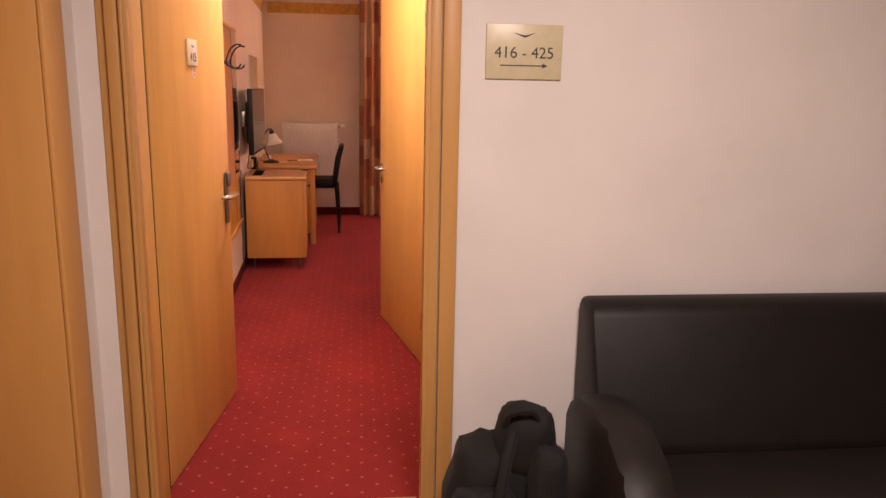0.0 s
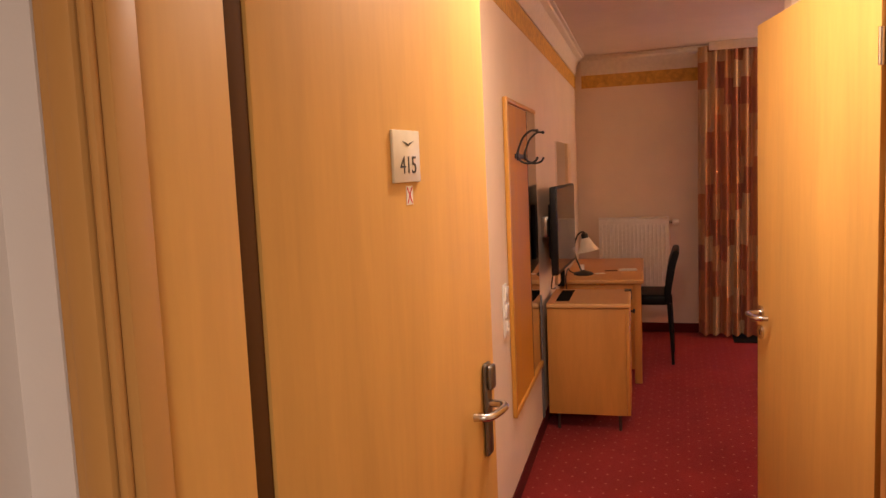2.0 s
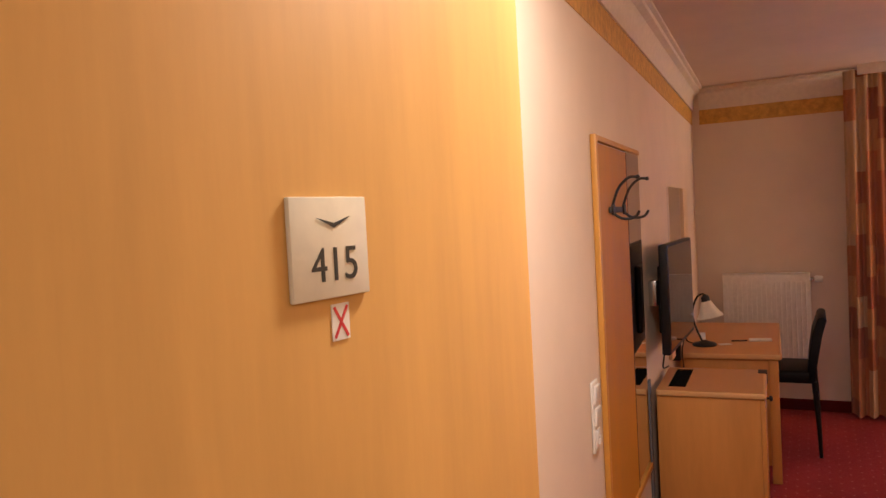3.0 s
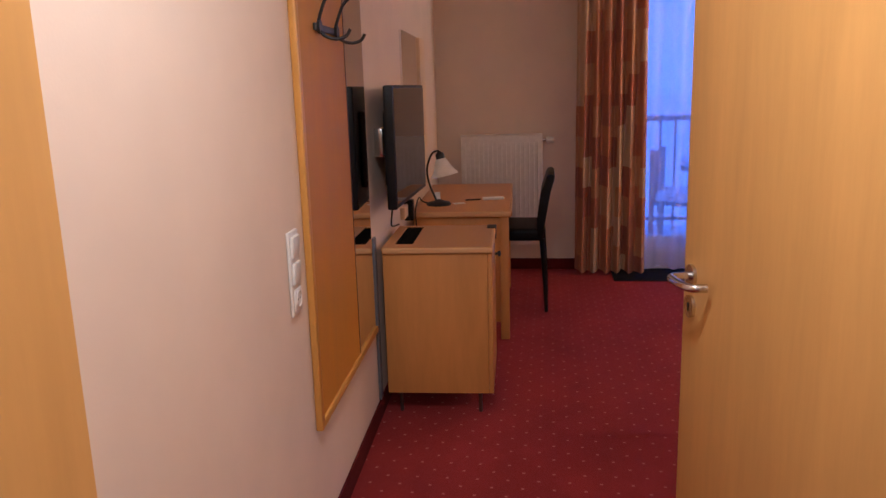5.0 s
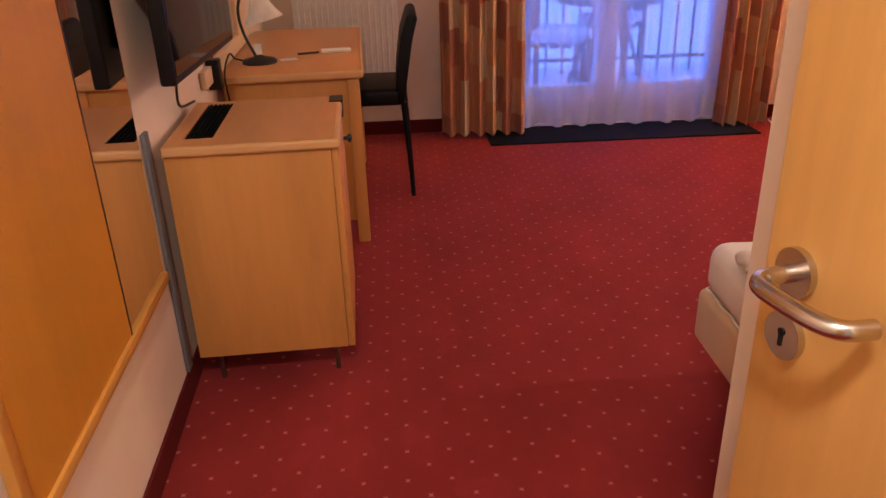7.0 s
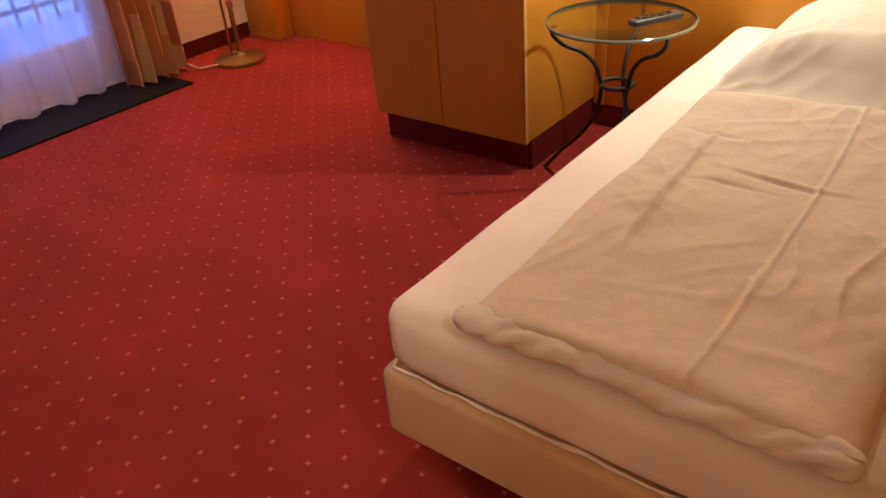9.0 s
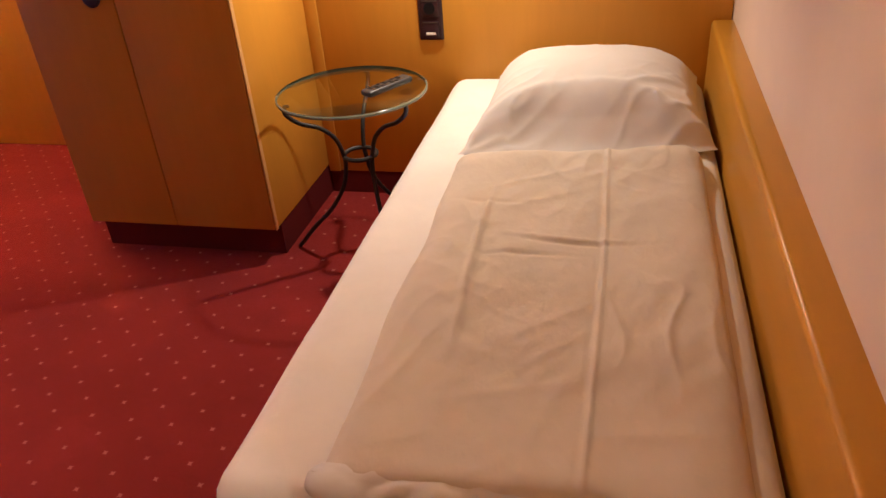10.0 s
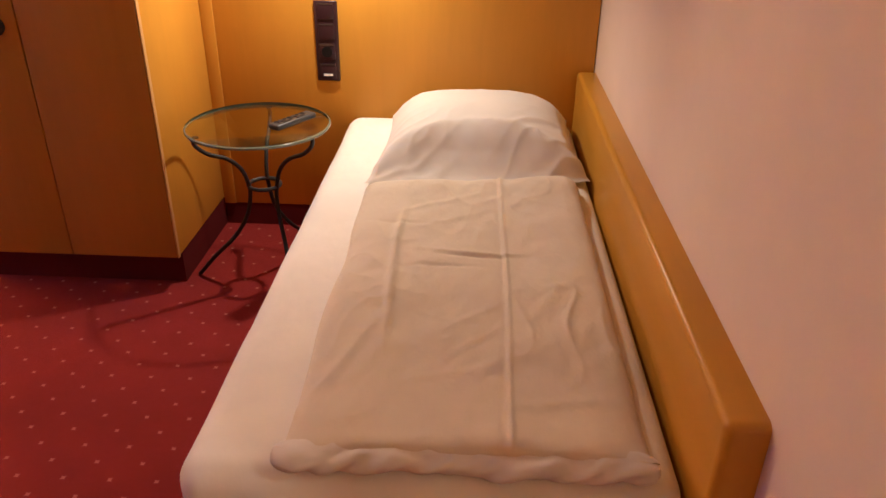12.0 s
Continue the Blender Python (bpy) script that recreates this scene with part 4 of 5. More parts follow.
# ---- balcony door, curtains ----
win = thing("window_1", (1.09, WIN + 0.1, 0), "white double balcony door with large panes", "window", kind="structure")
FY0, FY1 = WIN + 0.06, WIN + 0.13
wf = part("window_frame", boxes((WX0, WX0 + 0.06, FY0, FY1, 0.02, WH), (WX1 - 0.06, WX1, FY0, FY1, 0.02, WH), (WX0 + 0.06, WX1 - 0.06, FY0, FY1, WH - 0.06, WH), (WX0 + 0.06, WX1 - 0.06, FY0, FY1, 0.02, 0.07), r=0.004), M_PVC, win, "white outer frame")
for x0, x1 in ((WX0 + 0.065, 0.875), (0.88, WX1 - 0.065)):
    leaf = part("sash", boxes((x0, x0 + 0.06, FY0 - 0.02, FY1 - 0.01, 0.075, WH - 0.065), (x1 - 0.06, x1, FY0 - 0.02, FY1 - 0.01, 0.075, WH - 0.065), (x0 + 0.06, x1 - 0.06, FY0 - 0.02, FY1 - 0.01, 0.075, 0.25), (x0 + 0.06, x1 - 0.06, FY0 - 0.02, FY1 - 0.01, WH - 0.15, WH - 0.065), r=0.004), M_PVC, win, "white door sash")
    pane = part("pane", box(x0 + 0.06, x1 - 0.06, FY0 + 0.02, FY0 + 0.026, 0.25, WH - 0.15), M_GLASS, leaf, "clear glass pane", smooth=None)
    pane.visible_shadow = False
part("window_sill", box(WX0 + 0.002, WX1 - 0.002, WIN + 0.002, WIN + 0.2, 0.0005, 0.02), M_PVC, win, "pale door sill")
solid("door_mat", box(0.10, 1.743, 8.913, WIN - 0.01, 0.0005, 0.010, 0.003), M_MAT, "long charcoal ribbed mat before the balcony door", "mat")
rail = thing("curtain_rail", (0.95, 9.12, 2.5), "white curtain rail boxed in at the ceiling", "curtain rail")
part("fascia", box(-0.08, 1.95, 9.0, 9.02, 2.42, TOP - 0.001, 0.003), M_ENAMEL, rail, "white painted fascia board")
part("track", box(-0.07, 1.94, 9.09, 9.21, 2.472, TOP - 0.001, 0.003), M_ENAMEL, rail)


def curtain(name, x0, x1, y, z0, z1, folds, depth, mat, label, seed, spread=0.04, group=""):
    """Cloth hung in soft pleats that open a little towards the hem."""
    n, rows, uvs = folds * 22 + 1, [], []
    for k in range(41):
        s = k / 40
        z = z1 + (z0 - z1) * s
        row, uv, run, last = [], [], 0.0, None
        for i in range(n):
            u = i / (n - 1)
            wob = noise.noise(Vector((u * folds * 0.55 + seed, s * 1.3, seed)))
            ph = u * folds * 2 * math.pi + 0.9 * wob
            d = depth * (0.65 + 0.5 * s) * (1 + 0.35 * noise.noise(Vector((u * 4 + seed, 0, 3))))
            x = x0 + (x1 - x0) * u + (u - 0.5) * spread * s + 0.006 * math.sin(2 * ph + 0.6) * s
            hem = (0.006 * math.sin(ph * 0.5 + seed) + 0.004 * math.sin(ph)) * s
            p = Vector((x, y + d * math.tanh(1.5 * math.sin(ph)) + 0.02 * wob * s, z + hem))
            run += (p - last).length if last else 0
            last = p
            row.append(p)
            uv.append((z, run))
        rows.append(row)
        uvs.append(uv)
    return solid(name, sheet(rows, 0.0, uvs), mat, label, "curtain", group=group, smooth=150)


curtain("curtain", -0.165, 0.315, 9.115, 0.02, 2.47, 6, 0.042, M_CURTAIN, "heavy rust and sand patchwork curtain gathered aside", 1.0, 0.03, "window curtains")
curtain("curtain", 1.53, 1.85, 9.105, 0.02, 2.47, 5, 0.040, M_CURTAIN, "heavy rust and sand patchwork curtain gathered beside the floor lamp", 7.0, 0.03, "window curtains")
curtain("sheer_curtain", 0.26, 1.60, 9.185, 0.035, 2.47, 8, 0.036, M_SHEER, "thin white voile curtain across the balcony door", 4.0, 0.02)

# ---- bed ----
bed = thing("bed", (1.4, 6.04, 0), "single bed with cream base, white sheeted mattress and beech side board", "bed")
part("base_box", box(0.390, 2.185, 5.66, 6.455, 0.145, 0.308, 0.022, 4), M_BASE, bed, "cream covered box base")


def soft_slab(x0, x1, y0, y1, z0, z1, r, seed=0.0, ripple=0.003):
    """A padded slab: rounded rim, gently uneven faces."""
    b = bmesh.new()
    b2 = box(x0, x1, y0, y1, z0, z1, r, 5)
    bmesh.ops.subdivide_edges(b2, edges=[e for e in b2.edges if e.calc_length() > 0.3], cuts=24, use_grid_fill=True)
    for v in b2.verts:
        n = noise.noise(Vector((v.co.x * 3, v.co.y * 3, v.co.z * 5 + seed))) + 0.5 * noise.noise(Vector((v.co.x * 9, v.co.y * 9, v.co.z * 9 + seed)))
        v.co += Vector((0.4, 0.6, 1.0)) * ripple * n
    return merge(b, b2)


part("mattress", soft_slab(0.392, 2.188, 5.637, 6.44, 0.309, 0.463, 0.05, ripple=0.004), M_SHEET, bed, "mattress in a fitted white sheet", smooth=70)
hem = [(0.404 + 0.004 * noise.noise(Vector((k * 0.4, 2, 0))), 5.665 + k * 0.0195, 0.314 + 0.006 * noise.noise(Vector((k * 0.23, 5, 0)))) for k in range(40)]
hem += [(0.43 + k * 0.0395, 6.431 + 0.004 * noise.noise(Vector((k * 0.5, 9, 0))), 0.314 + 0.006 * noise.noise(Vector((k * 0.3, 8, 0)))) for k in range(44)]
run = smooth_path(hem, 2)
part("sheet_hem", tube(run, 0.005, 8, radii=[0.0025 + 0.006 * abs(noise.noise(Vector((k * 0.11, 3, 1)))) for k in range(len(run))]), M_SHEET, bed, "creased hem of the fitted sheet", smooth=80)
part("side_board", box(0.350, 2.193, BEDWALL - 0.014, 5.632, 0.09, 0.640, 0.014, 4), M_RAIL, bed, "beech side board against the wall")
for x in (0.50, 2.05):
    for y in (5.75, 6.34):
        part("leg", box(x, x + 0.06, y, y + 0.06, 0, 0.151), M_BLACK, bed)


def ridge(t, w):
    return math.exp(-(t / w) ** 2)


def duvet():
    """Folded quilt: a thick sheet with rolled rim, pinched fold lines and drawn wrinkles."""
    nx, ny = 210, 150
    X0, X1, Y0, Y1 = 0.420, 1.484, 5.690, 6.272
    top, low = [], []
    for i in range(nx + 1):
        s = i / nx
        rt, rl = [], []
        for j in range(ny + 1):
            t = j / ny
            y0 = Y0 - 0.004 + 0.010 * noise.noise(Vector((s * 4, 7, 0)))
            y1 = Y1 + 0.014 * s + 0.016 * noise.noise(Vector((s * 4, 2, 0)))
            x0 = X0 + 0.006 * noise.noise(Vector((t * 4, 9, 0)))
            x1 = X1 + 0.055 * (1 - t) ** 1.6 + 0.012 * noise.noise(Vector((t * 4, 4, 0)))
            x, y = x0 + (x1 - x0) * s, y0 + (y1 - y0) * t
            rim = min(1.0, (1 - s ** 44)) * min(1.0, (1 - abs(2 * t - 1) ** 12))
            th = 0.042 + 0.008 * ridge(s, 0.06) + 0.020 * ridge(s - 1, 0.10) + 0.018 * ridge(s - 1, 0.2) * (1 - t) ** 2
            p = Vector((x * 4, y * 4, 0))
            w = 0.007 * noise.noise(p) + 0.004 * noise.noise(p * 2.3)
            here = max(0.0, noise.noise(Vector((x * 3.1, y * 3.3, 12))) + 0.25)
            w += 0.0060 * here * noise.noise(Vector((x * 7 - y * 3, y * 13 + x * 4, 2)))
            bend = noise.noise(Vector((x * 4, y * 4, 21)))
            w += 0.0078 * here * (1 - abs(noise.noise(Vector((x * 6.5 - y * 4 + bend, y * 10 + x * 2.5 + bend, 4))))) ** 6
            w += 0.0032 * (here + 0.3) * noise.noise(Vector((x * 19, y * 27 + x * 8, 7)))
            w += 0.0042 * ridge(y - (5.906 + 0.004 * math.sin(5 * x)), 0.0034)
            w -= 0.0015 * ridge(y - (5.917 + 0.004 * math.sin(5 * x)), 0.006)
            w += 0.0075 * ridge(y - (6.148 + 0.010 * math.sin(7 * x)), 0.009) * min(1, max(0, (x - 0.66) * 6)) * min(1, max(0, (1.33 - x) * 6))
            w -= 0.0042 * ridge(x - (1.066 - 0.010 * math.sin(14 * (y - 5.86))), 0.006) * ridge(y - 5.965, 0.10)
            w += 0.004 * ridge(x - (1.080 - 0.010 * math.sin(14 * (y - 5.86))), 0.007) * ridge(y - 5.965, 0.10)
            w -= 0.004 * ridge(x - (1.008 + 0.004 * math.sin(12 * y)), 0.006) * ridge(y - 6.06, 0.09)
            w -= 0.004 * ridge(x - (1.24 + 0.03 * math.sin(9 * y)), 0.007) * ridge(y - 6.16, 0.07)
            for cx, cy, k, r in ((1.31, 6.10, 0.55, 0.10), (1.36, 6.00, 0.45, 0.08), (1.23, 6.05, 0.60, 0.08), (1.36, 5.83, -0.5, 0.07), (0.86, 6.20, -0.7, 0.05), (0.94, 6.21, -0.6, 0.05), (1.02, 6.215, -0.6, 0.05), (0.80, 5.98, 0.9, 0.06), (0.70, 5.99, 1.0, 0.07), (0.93, 5.79, -0.8, 0.07), (0.62, 6.02, 0.3, 0.10), (0.55, 5.82, 0.2, 0.10)):
                w += 0.0022 * ridge((x - cx) + (y - cy) * k, 0.012) * ridge(y - cy, r)
            curl = math.sqrt(max(0.0, 1 - (1 - min(1.0, s / 0.030)) ** 2))
            z = 0.462 + 0.040 + ((th + w) * rim ** 0.5 - 0.040) * curl if s < 0.5 else 0.462 + (th + w) * rim ** 0.5
            rt.append(Vector((x, y, z)))
            rl.append(Vector((x, y, 0.4625 + 0.004 * (1 - rim) + 0.030 * max(0.0, 1 - s / 0.02))))
        top.append(rt)
        low.append(rl)
    b = sheet(top)
    merge(b, sheet(low))
    bmesh.ops.remove_doubles(b, verts=b.verts, dist=0.0009)
    return b


quilt = thing("duvet", (0.88, 5.98, 0.463), "cream cotton duvet folded flat on the mattress", "duvet")
part("cover", duvet(), M_DUVET, quilt, smooth=80)


def turned_edge():
    """Doubled lower edge: a soft roll with slanting tucks under the cover's lip."""
    b = bmesh.new()
    n, seg, rings = 170, 24, []
    for k in range(n + 1):
        t = k / n
        end = 0.05 + 0.95 * max(0.0, 1 - abs(2 * t - 1) ** 26) ** 0.5
        ring = []
        for j in range(seg):
            g = 2 * math.pi * j / seg
            tuck = noise.noise(Vector((t * 17 + 0.9 * math.sin(g), math.cos(g) * 0.8, 3)))
            fold = (1 - abs(noise.noise(Vector((t * 8 + 0.7 * math.sin(g), math.cos(g) * 0.5, 8))))) ** 5
            k_ = end * (1 + 0.30 * tuck - 0.26 * fold)
            ring.append(b.verts.new((0.421 + 0.031 * math.cos(g) * k_ + 0.006 * noise.noise(Vector((t * 5, 1, 0))), 5.682 + 0.600 * t, 0.4865 + 0.0205 * math.sin(g) * k_)))
        rings.append(ring)
    for u, w in zip(rings, rings[1:]):
        for j in range(seg):
            b.faces.new((u[j], u[(j + 1) % seg], w[(j + 1) % seg], w[j]))
    b.faces.new(rings[0][::-1])
    b.faces.new(rings[-1])
    return b


part("folded_edge", turned_edge(), M_PILLOW, quilt, "paler doubled lower edge", smooth=80)


def pillow():
    """A plump cushion: broad lit crown, a soft crest and a slumped face towards the duvet, corners drawn out."""
    n = 110
    top, low = [], []
    for i in range(n + 1):
        u = 2 * i / n - 1
        a, c = [], []
        for j in range(n + 1):
            v = 2 * j / n - 1
            x = 1.828 + 0.312 * u * (1 - 0.04 * (1 - v * v)) + 0.07 * max(0.0, -u) * max(0.0, -v) ** 2
            y = 5.968 + 0.308 * v * (1 - 0.05 * (1 - u * u)) * (1 + 0.05 * max(0, -u) ** 3)
            crest = -0.44 - 0.36 * v * v + 0.05 * v
            rise = max(0.0, min(1.0, (u + 1) / max(0.08, crest + 1)))
            h = 0.118 * rise * rise * (3 - 2 * rise) + 0.040 * max(0.0, 1 - ((u - 0.15) / 0.85) ** 2)
            h *= max(0.0, 1 - abs(v) ** 3.4) ** 0.66 * max(0.0, 1 - max(0.0, u) ** 5) ** 0.6
            pinch = 0.0025 * ridge(u - crest, 0.05)
            pull = 0.014 * (1 - abs(noise.noise(Vector((u * 1.6 - v * 1.6, (v + u) * 3.6, 3))))) ** 6 * max(0, -u + 0.2) * abs(v)
            pull += 0.002 * (1 - abs(noise.noise(Vector((u * 2, v * 3.1, 8))))) ** 7
            pull += 0.006 * ridge(u + 0.35 + 0.5 * (v + 0.55), 0.05) * ridge(v + 0.55, 0.25)
            w = 0.008 * noise.noise(Vector((u * 2.0, v * 2.0, 1)))
            edge = max(0.0, (1 - abs(u) ** 10) * (1 - abs(v) ** 10)) ** 0.5
            a.append(Vector((x, y, 0.478 + h + (pinch + pull + w) * edge)))
            c.append(Vector((x, y, 0.478 - 0.011 * edge)))
        top.append(a)
        low.append(c)
    b = sheet(top)
    merge(b, sheet(low))
    bmesh.ops.remove_doubles(b, verts=b.verts, dist=0.0005)
    return b


solid("pillow", pillow(), M_PILLOW, "plump cream cotton pillow propped at the headboard", "pillow", smooth=80)

# ---- headboard panel, sockets, side table ----
hp = thing("headboard", (2.20, 6.25, 0.08), "beech wall panel behind the bed and side table", "headboard")
part("panel", box(2.195, HEAD - 0.001, BEDWALL + 0.003, 6.9445, 0.09, 1.95, 0.003), M_PANEL, hp, "tall beech veneer panel")
part("end_strip", box(2.187, 2.1945, 6.90, 6.9445, 0.09, 1.95, 0.002), M_PANEL, hp)
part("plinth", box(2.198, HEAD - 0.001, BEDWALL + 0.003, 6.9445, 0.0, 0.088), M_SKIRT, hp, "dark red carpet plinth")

so = thing("socket_strip", (2.195, 6.507, 0.72), "dark brown vertical strip of switches and sockets", "socket")
part("frame", box(2.1840, 2.1945, 6.466, 6.548, 0.584, 0.860, 0.005, 3), M_BROWN, so)
for k in range(4):
    z = 0.619 + 0.069 * k
    cell = part("insert", box(2.1800, 2.1835, 6.479, 6.535, z - 0.028, z + 0.028, 0.003), M_BROWN, so)
    if k == 1:
        part("socket_well", tube([(2.1798, 6.507, z), (2.1770, 6.507, z)], 0.019, 22), M_BLACK, cell)
    if k == 0:
        part("indicator", box(2.1785, 2.1798, 6.491, 6.523, z - 0.016, z - 0.008), M_WHITE, cell, "pale label field")
    part("ridge", box(2.1785, 2.1798, 6.481, 6.533, z + 0.022, z + 0.026), M_PLATE, cell)

TX, TY, TZ, TR = 1.772, 6.655, 0.56, 0.222
tab = thing("side_table", (TX, TY, 0), "round glass side table on curved black iron legs", "side table")
disc = part("glass_top", lathe([(TR - 0.004, 0), (TR, 0.003), (TR, 0.007), (TR - 0.004, 0.010)], (TX, TY, TZ - 0.010), 72), M_TGLASS, tab, "clear green-edged glass top")
disc.visible_shadow = False
part("glass_rim", lathe([(TR - 0.0035, 0.0005), (TR + 0.0012, 0.002), (TR + 0.0018, 0.005), (TR + 0.0012, 0.008), (TR - 0.0035, 0.0106)], (TX, TY, TZ - 0.010), 72, cap=False), M_TEDGE, disc)
for a in (125, 245, 5):

    def on(r, z, twist=0.0):
        return Vector((TX + r * math.cos(radians(a - twist)), TY + r * math.sin(radians(a - twist)), z))
    part("leg", tube(smooth_path([on(0.206, TZ - 0.014), on(0.200, TZ - 0.040), on(0.165, TZ - 0.072), on(0.110, TZ - 0.098), on(0.070, TZ - 0.140), on(0.052, TZ - 0.195), on(0.050, TZ - 0.24, 6), on(0.066, TZ - 0.31, 14), on(0.115, TZ - 0.39, 24), on(0.190, TZ - 0.47, 33), on(0.245, TZ - 0.535, 36), on(0.262, 0.006, 37)]), 0.0068, 10), M_IRON, tab, "curved black iron leg")
    part("pad", lathe([(0.010, 0), (0.010, 0.004)], (*on(0.197, TZ - 0.0145).xy, TZ - 0.0145), 12), M_IRON, tab)
for z in (TZ - 0.205,):
    part("ring", tube([(TX + 0.05 * math.cos(t), TY + 0.05 * math.sin(t), z) for t in (2 * math.pi * k / 28 for k in range(28))], 0.007, 8, closed=True), M_IRON, tab, "iron ring joining the legs")

tr = thing("remote_control", (1.78, 6.55, TZ), "grey television remote control lying on the glass table", "remote control")
MR = pose(1.778, 6.547, TZ + 0.0006, 0, 0, -31)
part("body", turned(box(-0.085, 0.085, -0.022, 0.022, 0, 0.018, 0.007, 3), MR), M_REMOTE, tr)
for i in range(7):
    for j in range(3):
        part("button", turned(box(-0.065 + i * 0.018, -0.055 + i * 0.018, -0.014 + j * 0.011, -0.007 + j * 0.011, 0.0175, 0.0195), MR), M_PLATE if (i + j) % 3 == 0 else M_BLACK, tr)

# ---- wardrobe ----
ward = thing("wardrobe", (1.95, 7.27, 0), "tall two-door beech wardrobe standing beside the table", "wardrobe")
GX0, GX1, GY0, GY1, GS = 1.685, HEAD - 0.004, 6.945, 7.618, 7.295
for y0 in (GY0, GY1 - 0.02):
    part("side_panel", box(GX0 + 0.021, GX1, y0, y0 + 0.02, 0.115, 2.12, 0.002), M_PANEL, ward, "beech veneer side panel")
for z0 in (0.115, 2.10):
    part("shelf", box(GX0 + 0.021, GX1, GY0 + 0.02, GY1 - 0.02, z0, z0 + 0.02), M_PANEL, ward)
part("back_panel", box(GX1 - 0.012, GX1, GY0 + 0.02, GY1 - 0.02, 0.136, 2.099), M_PANEL, ward)
# door veneer is a shaded copy of the side panels' beech
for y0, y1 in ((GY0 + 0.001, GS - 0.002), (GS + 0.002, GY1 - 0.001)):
    wd = part("door", box(GX0, GX0 + 0.02, y0, y1, 0.118, 2.117, 0.002), M_WARD_SHADED, ward, "beech veneer wardrobe door, darkened to stand for shade")
    if y0 > GS:
        part("knob", turned(lathe([(0.008, 0), (0.008, 0.012), (0.026, 0.018), (0.028, 0.026), (0.018, 0.034)], (0, 0, 0), 20), Matrix.Translation((GX0, y0 + 0.05, 0.86)) @ Matrix.Rotation(radians(-90), 4, "Y")), M_IRON, wd, "dark round knob")
part("side_edge", box(GX0 + 0.003, GX0 + 0.020, GY0 - 0.004, GY0 - 0.0005, 0.115, 2.12, 0.001), M_EDGE, ward)
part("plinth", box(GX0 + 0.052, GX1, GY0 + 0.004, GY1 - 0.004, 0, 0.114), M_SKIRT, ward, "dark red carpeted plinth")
wc = thing("wall_cladding", (RIGHT - 0.02, 8.4, 0), "beech panelled corner beyond the wardrobe", "wall panel")
part("panel", box(RIGHT - 0.025, RIGHT - 0.001, 7.622, 9.03, 0.002, 2.12, 0.002), M_PANEL, wc)
part("corner_panel", box(2.435, RIGHT - 0.001, 9.034, WIN - 0.001, 0.002, 2.12, 0.003), M_PANEL, wc)

# ---- floor lamp, bed lamp, passage lamp ----
fl = thing("floor_lamp", (2.10, 8.97, 0), "tall brass uplighter lamp with a heavy round foot", "floor lamp")
part("foot", lathe([(0.125, 0), (0.13, 0.006), (0.128, 0.018), (0.10, 0.028), (0.03, 0.036), (0.02, 0.05)], (2.10, 8.97, 0), 40), M_BRASS, fl, "round aged brass foot")
part("pole", tube([(2.10, 8.97, 0.04), (2.10, 8.97, 1.66)], 0.012, 14), M_BRASS, fl, "slim brass pole")
part("rod", tube([(2.06, 8.985, 0.03), (2.06, 8.985, 1.60), (2.10, 8.97, 1.66)], 0.007, 12), M_STEEL, fl, "thin bright side rod")
for z in (0.28, 0.62):
    part("collar", tube([(2.10, 8.97, z), (2.10, 8.97, z + 0.03)], 0.018, 14), M_STEEL, fl, "bright collar")
part("bowl", lathe([(0.02, 0), (0.07, 0.025), (0.12, 0.065), (0.15, 0.11), (0.146, 0.11), (0.115, 0.07), (0.065, 0.03), (0.012, 0.006)], (2.10, 8.97, 1.66), 36, cap=False), M_BOWL, fl, "open frosted bowl")
part("cord", tube(smooth_path([(1.98, 9.0, 0.012), (1.93, 9.05, 0.006), (1.90, 9.08, 0.006), (1.92, 9.2, 0.006)]), 0.004, 8), M_WHITE, fl)

cl = thing("ceiling_lamp", (-0.48, 4.38, 2.45), "round opal ceiling lamp in the entrance passage", "ceiling lamp")
part("fitting", lathe([(0.07, 0), (0.07, 0.05)], (-0.48, 4.38, TOP - 0.051), 28), M_ENAMEL, cl)
part("diffuser", lathe([(0.085, 0), (0.12, 0.004), (0.12, 0.008), (0.085, 0.0095)], (-0.48, 4.38, TOP - 0.0615), 32), M_GLOW, cl, "lit opal glass disc")

# ---- balcony and outdoors ----
GZ = -0.04
solid("balcony_floor", box(-2.2, 5.2, WIN + 0.2, 11.35, GZ - 0.2, GZ), M_SNOW, "balcony floor under fresh snow", "balcony", "structure", smooth=None)
railing = thing("balcony_railing", (1.2, 11.1, GZ), "dark metal balcony railing with upright bars", "railing")
part("top_rail", box(-2.2, 5.2, 11.08, 11.13, 1.03, 1.07, 0.004), M_RAILING, railing)
part("bottom_rail", box(-2.2, 5.2, 11.092, 11.118, 0.06, 0.09, 0.004), M_RAILING, railing)
bar = mesh_of(box(-0.009, 0.009, -0.009, 0.009, GZ, 1.03), "bar", M_RAILING)
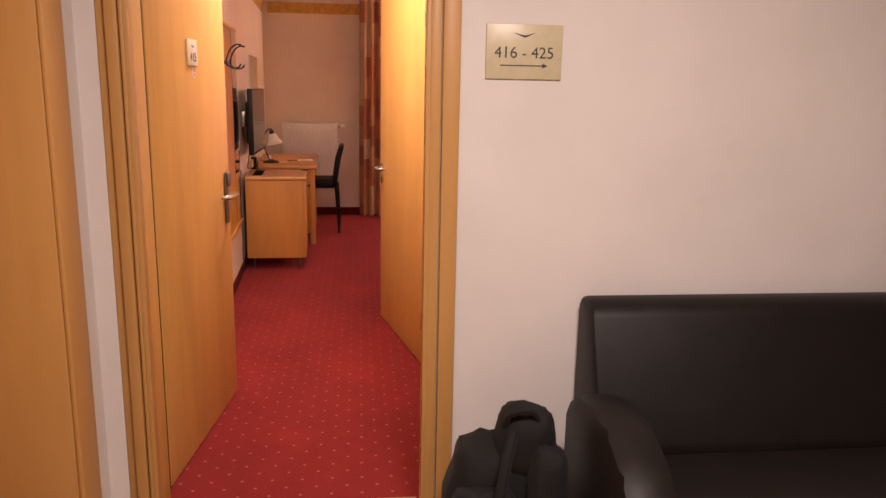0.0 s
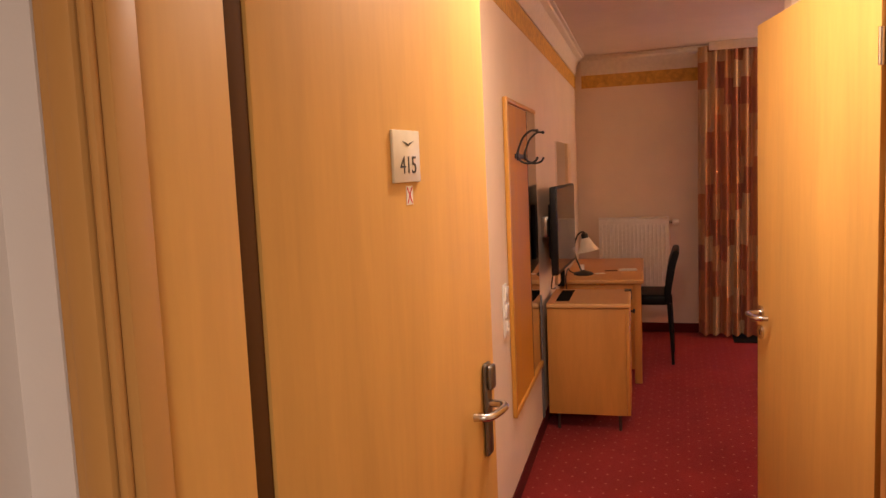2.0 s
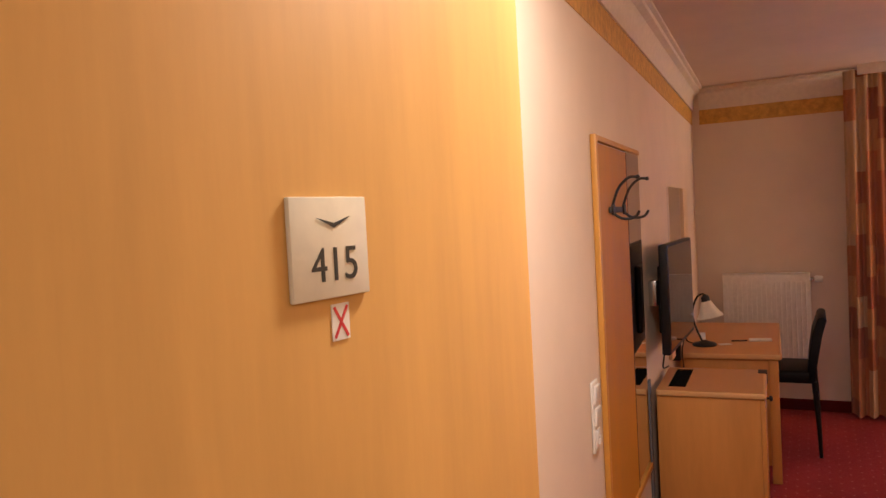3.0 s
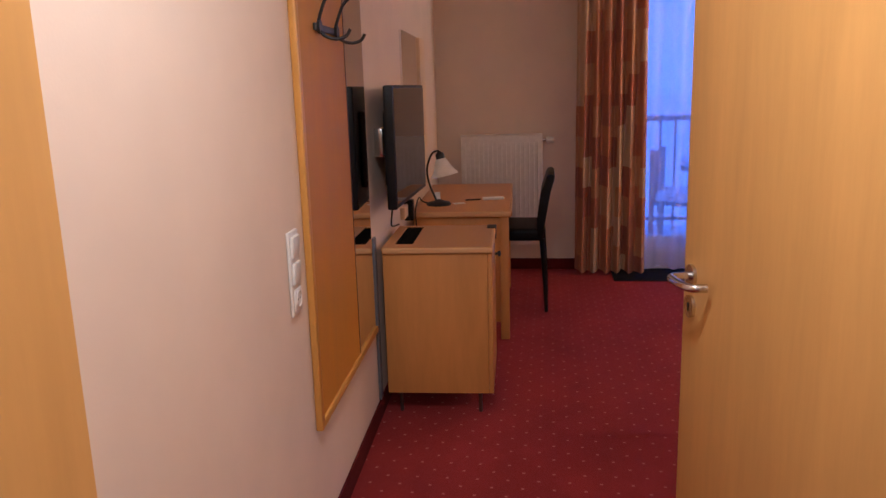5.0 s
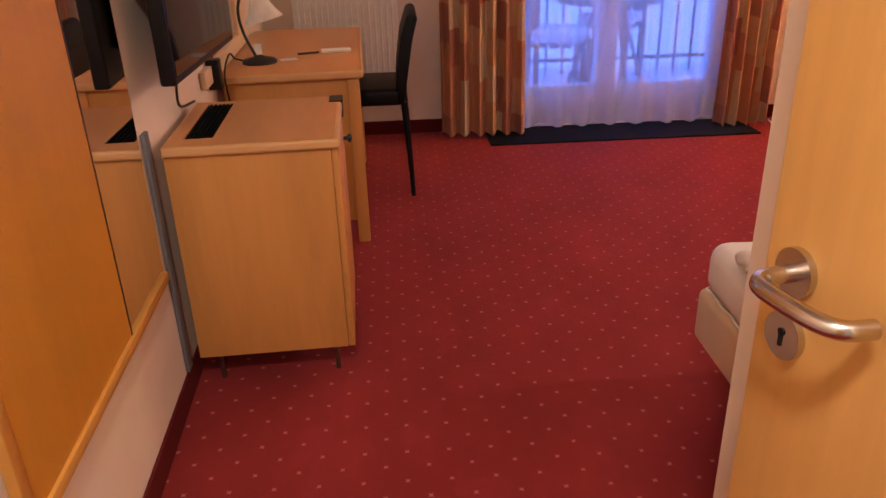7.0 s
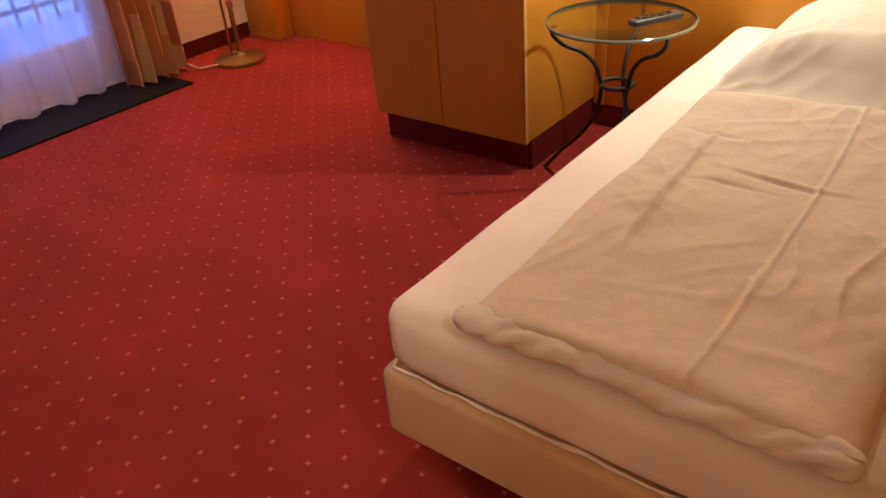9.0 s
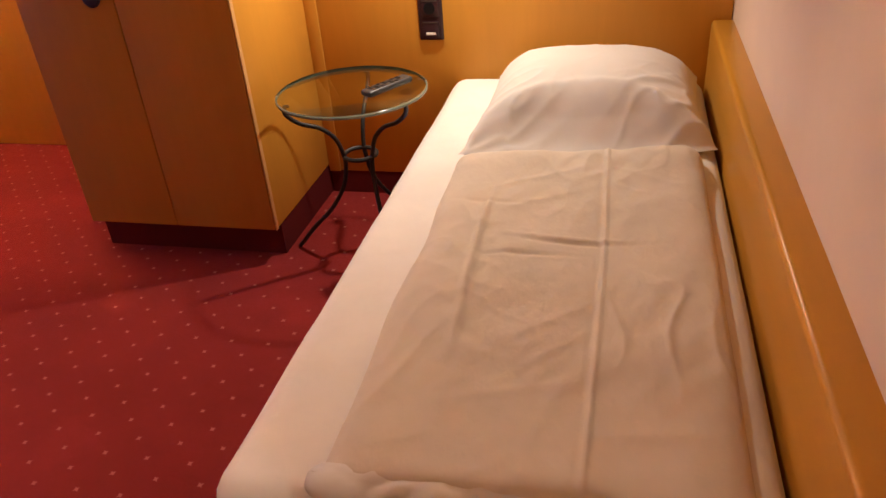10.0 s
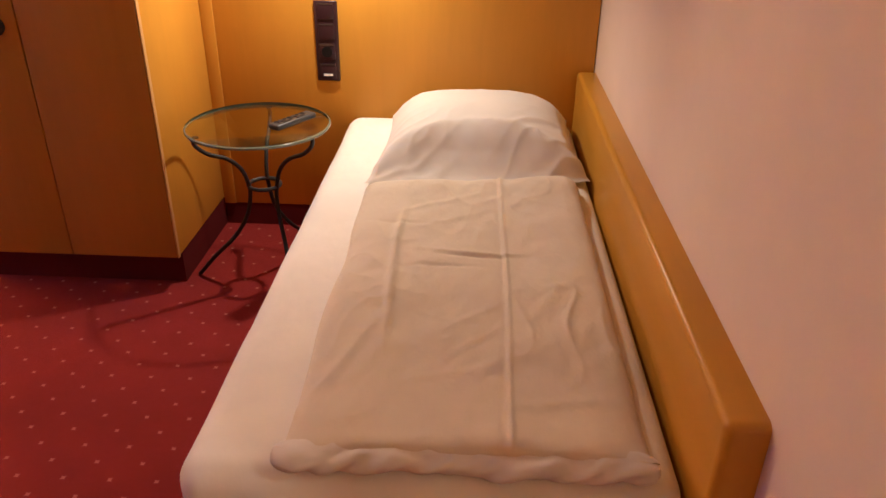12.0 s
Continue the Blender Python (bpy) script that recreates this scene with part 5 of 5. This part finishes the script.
for i in range(52):
    o = new("bar", bar)
    o.parent = railing
    o.matrix_parent_inverse = railing.matrix_basis.inverted()
    o.matrix_basis = Matrix.Translation((-2.1 + i * 0.14, 11.105, 0))
solid("snow_cap", box(-2.2, 5.2, 11.075, 11.135, 1.07, 1.10, 0.015, 3), M_SNOW, "ridge of snow along the railing", "snow", smooth=60)


def garden_chair(m):
    c = thing("garden_chair", m, "snow-covered slatted garden chair on the balcony", "garden chair", "balcony furniture")
    for x in (-0.2, 0.2):
        for y in (-0.2, 0.2):
            part("leg", turned(box(x - 0.018, x + 0.018, y - 0.018, y + 0.018, 0, 0.42 if y < 0 else 0.88), m), M_RAILING, c)
    for k in range(5):
        part("seat_slat", turned(box(-0.22, 0.22, -0.2 + k * 0.085, -0.135 + k * 0.085, 0.42, 0.44), m), M_RAILING, c)
    for k in range(4):
        part("back_slat", turned(box(-0.18 + k * 0.1, -0.12 + k * 0.1, 0.19, 0.21, 0.46, 0.86), m), M_RAILING, c)
    part("snow", turned(box(-0.22, 0.22, -0.2, 0.18, 0.441, 0.53, 0.035, 3), m), M_SNOW, c, "cushion of snow", smooth=60)
    return c


garden_chair(pose(0.75, 10.15, GZ, 0, 0, 70))
garden_chair(pose(1.32, 10.88, GZ, 0, 0, -35))
gt = thing("garden_table", (1.2, 10.45, GZ), "snow-covered garden table on the balcony", "garden table")
part("tabletop", lathe([(0.40, 0.66), (0.40, 0.69)], (1.2, 10.5, GZ), 32), M_RAILING, gt)
part("snow", lathe([(0.39, 0.691), (0.40, 0.74), (0.36, 0.80), (0.15, 0.83), (0.02, 0.83)], (1.2, 10.5, GZ), 32), M_SNOW, gt, "thick cap of snow")
for a in (45, 135, 225, 315):
    c, s = math.cos(radians(a)), math.sin(radians(a))
    part("leg", tube([(1.2 + 0.1 * c, 10.5 + 0.1 * s, GZ + 0.66), (1.2 + 0.34 * c, 10.5 + 0.34 * s, GZ)], 0.014, 8), M_RAILING, gt)
solid("ground", box(-400, 400, 11.6, 800, -11.2, -11.0), M_SNOW, "snow-covered ground far below", "ground", "structure", smooth=None)
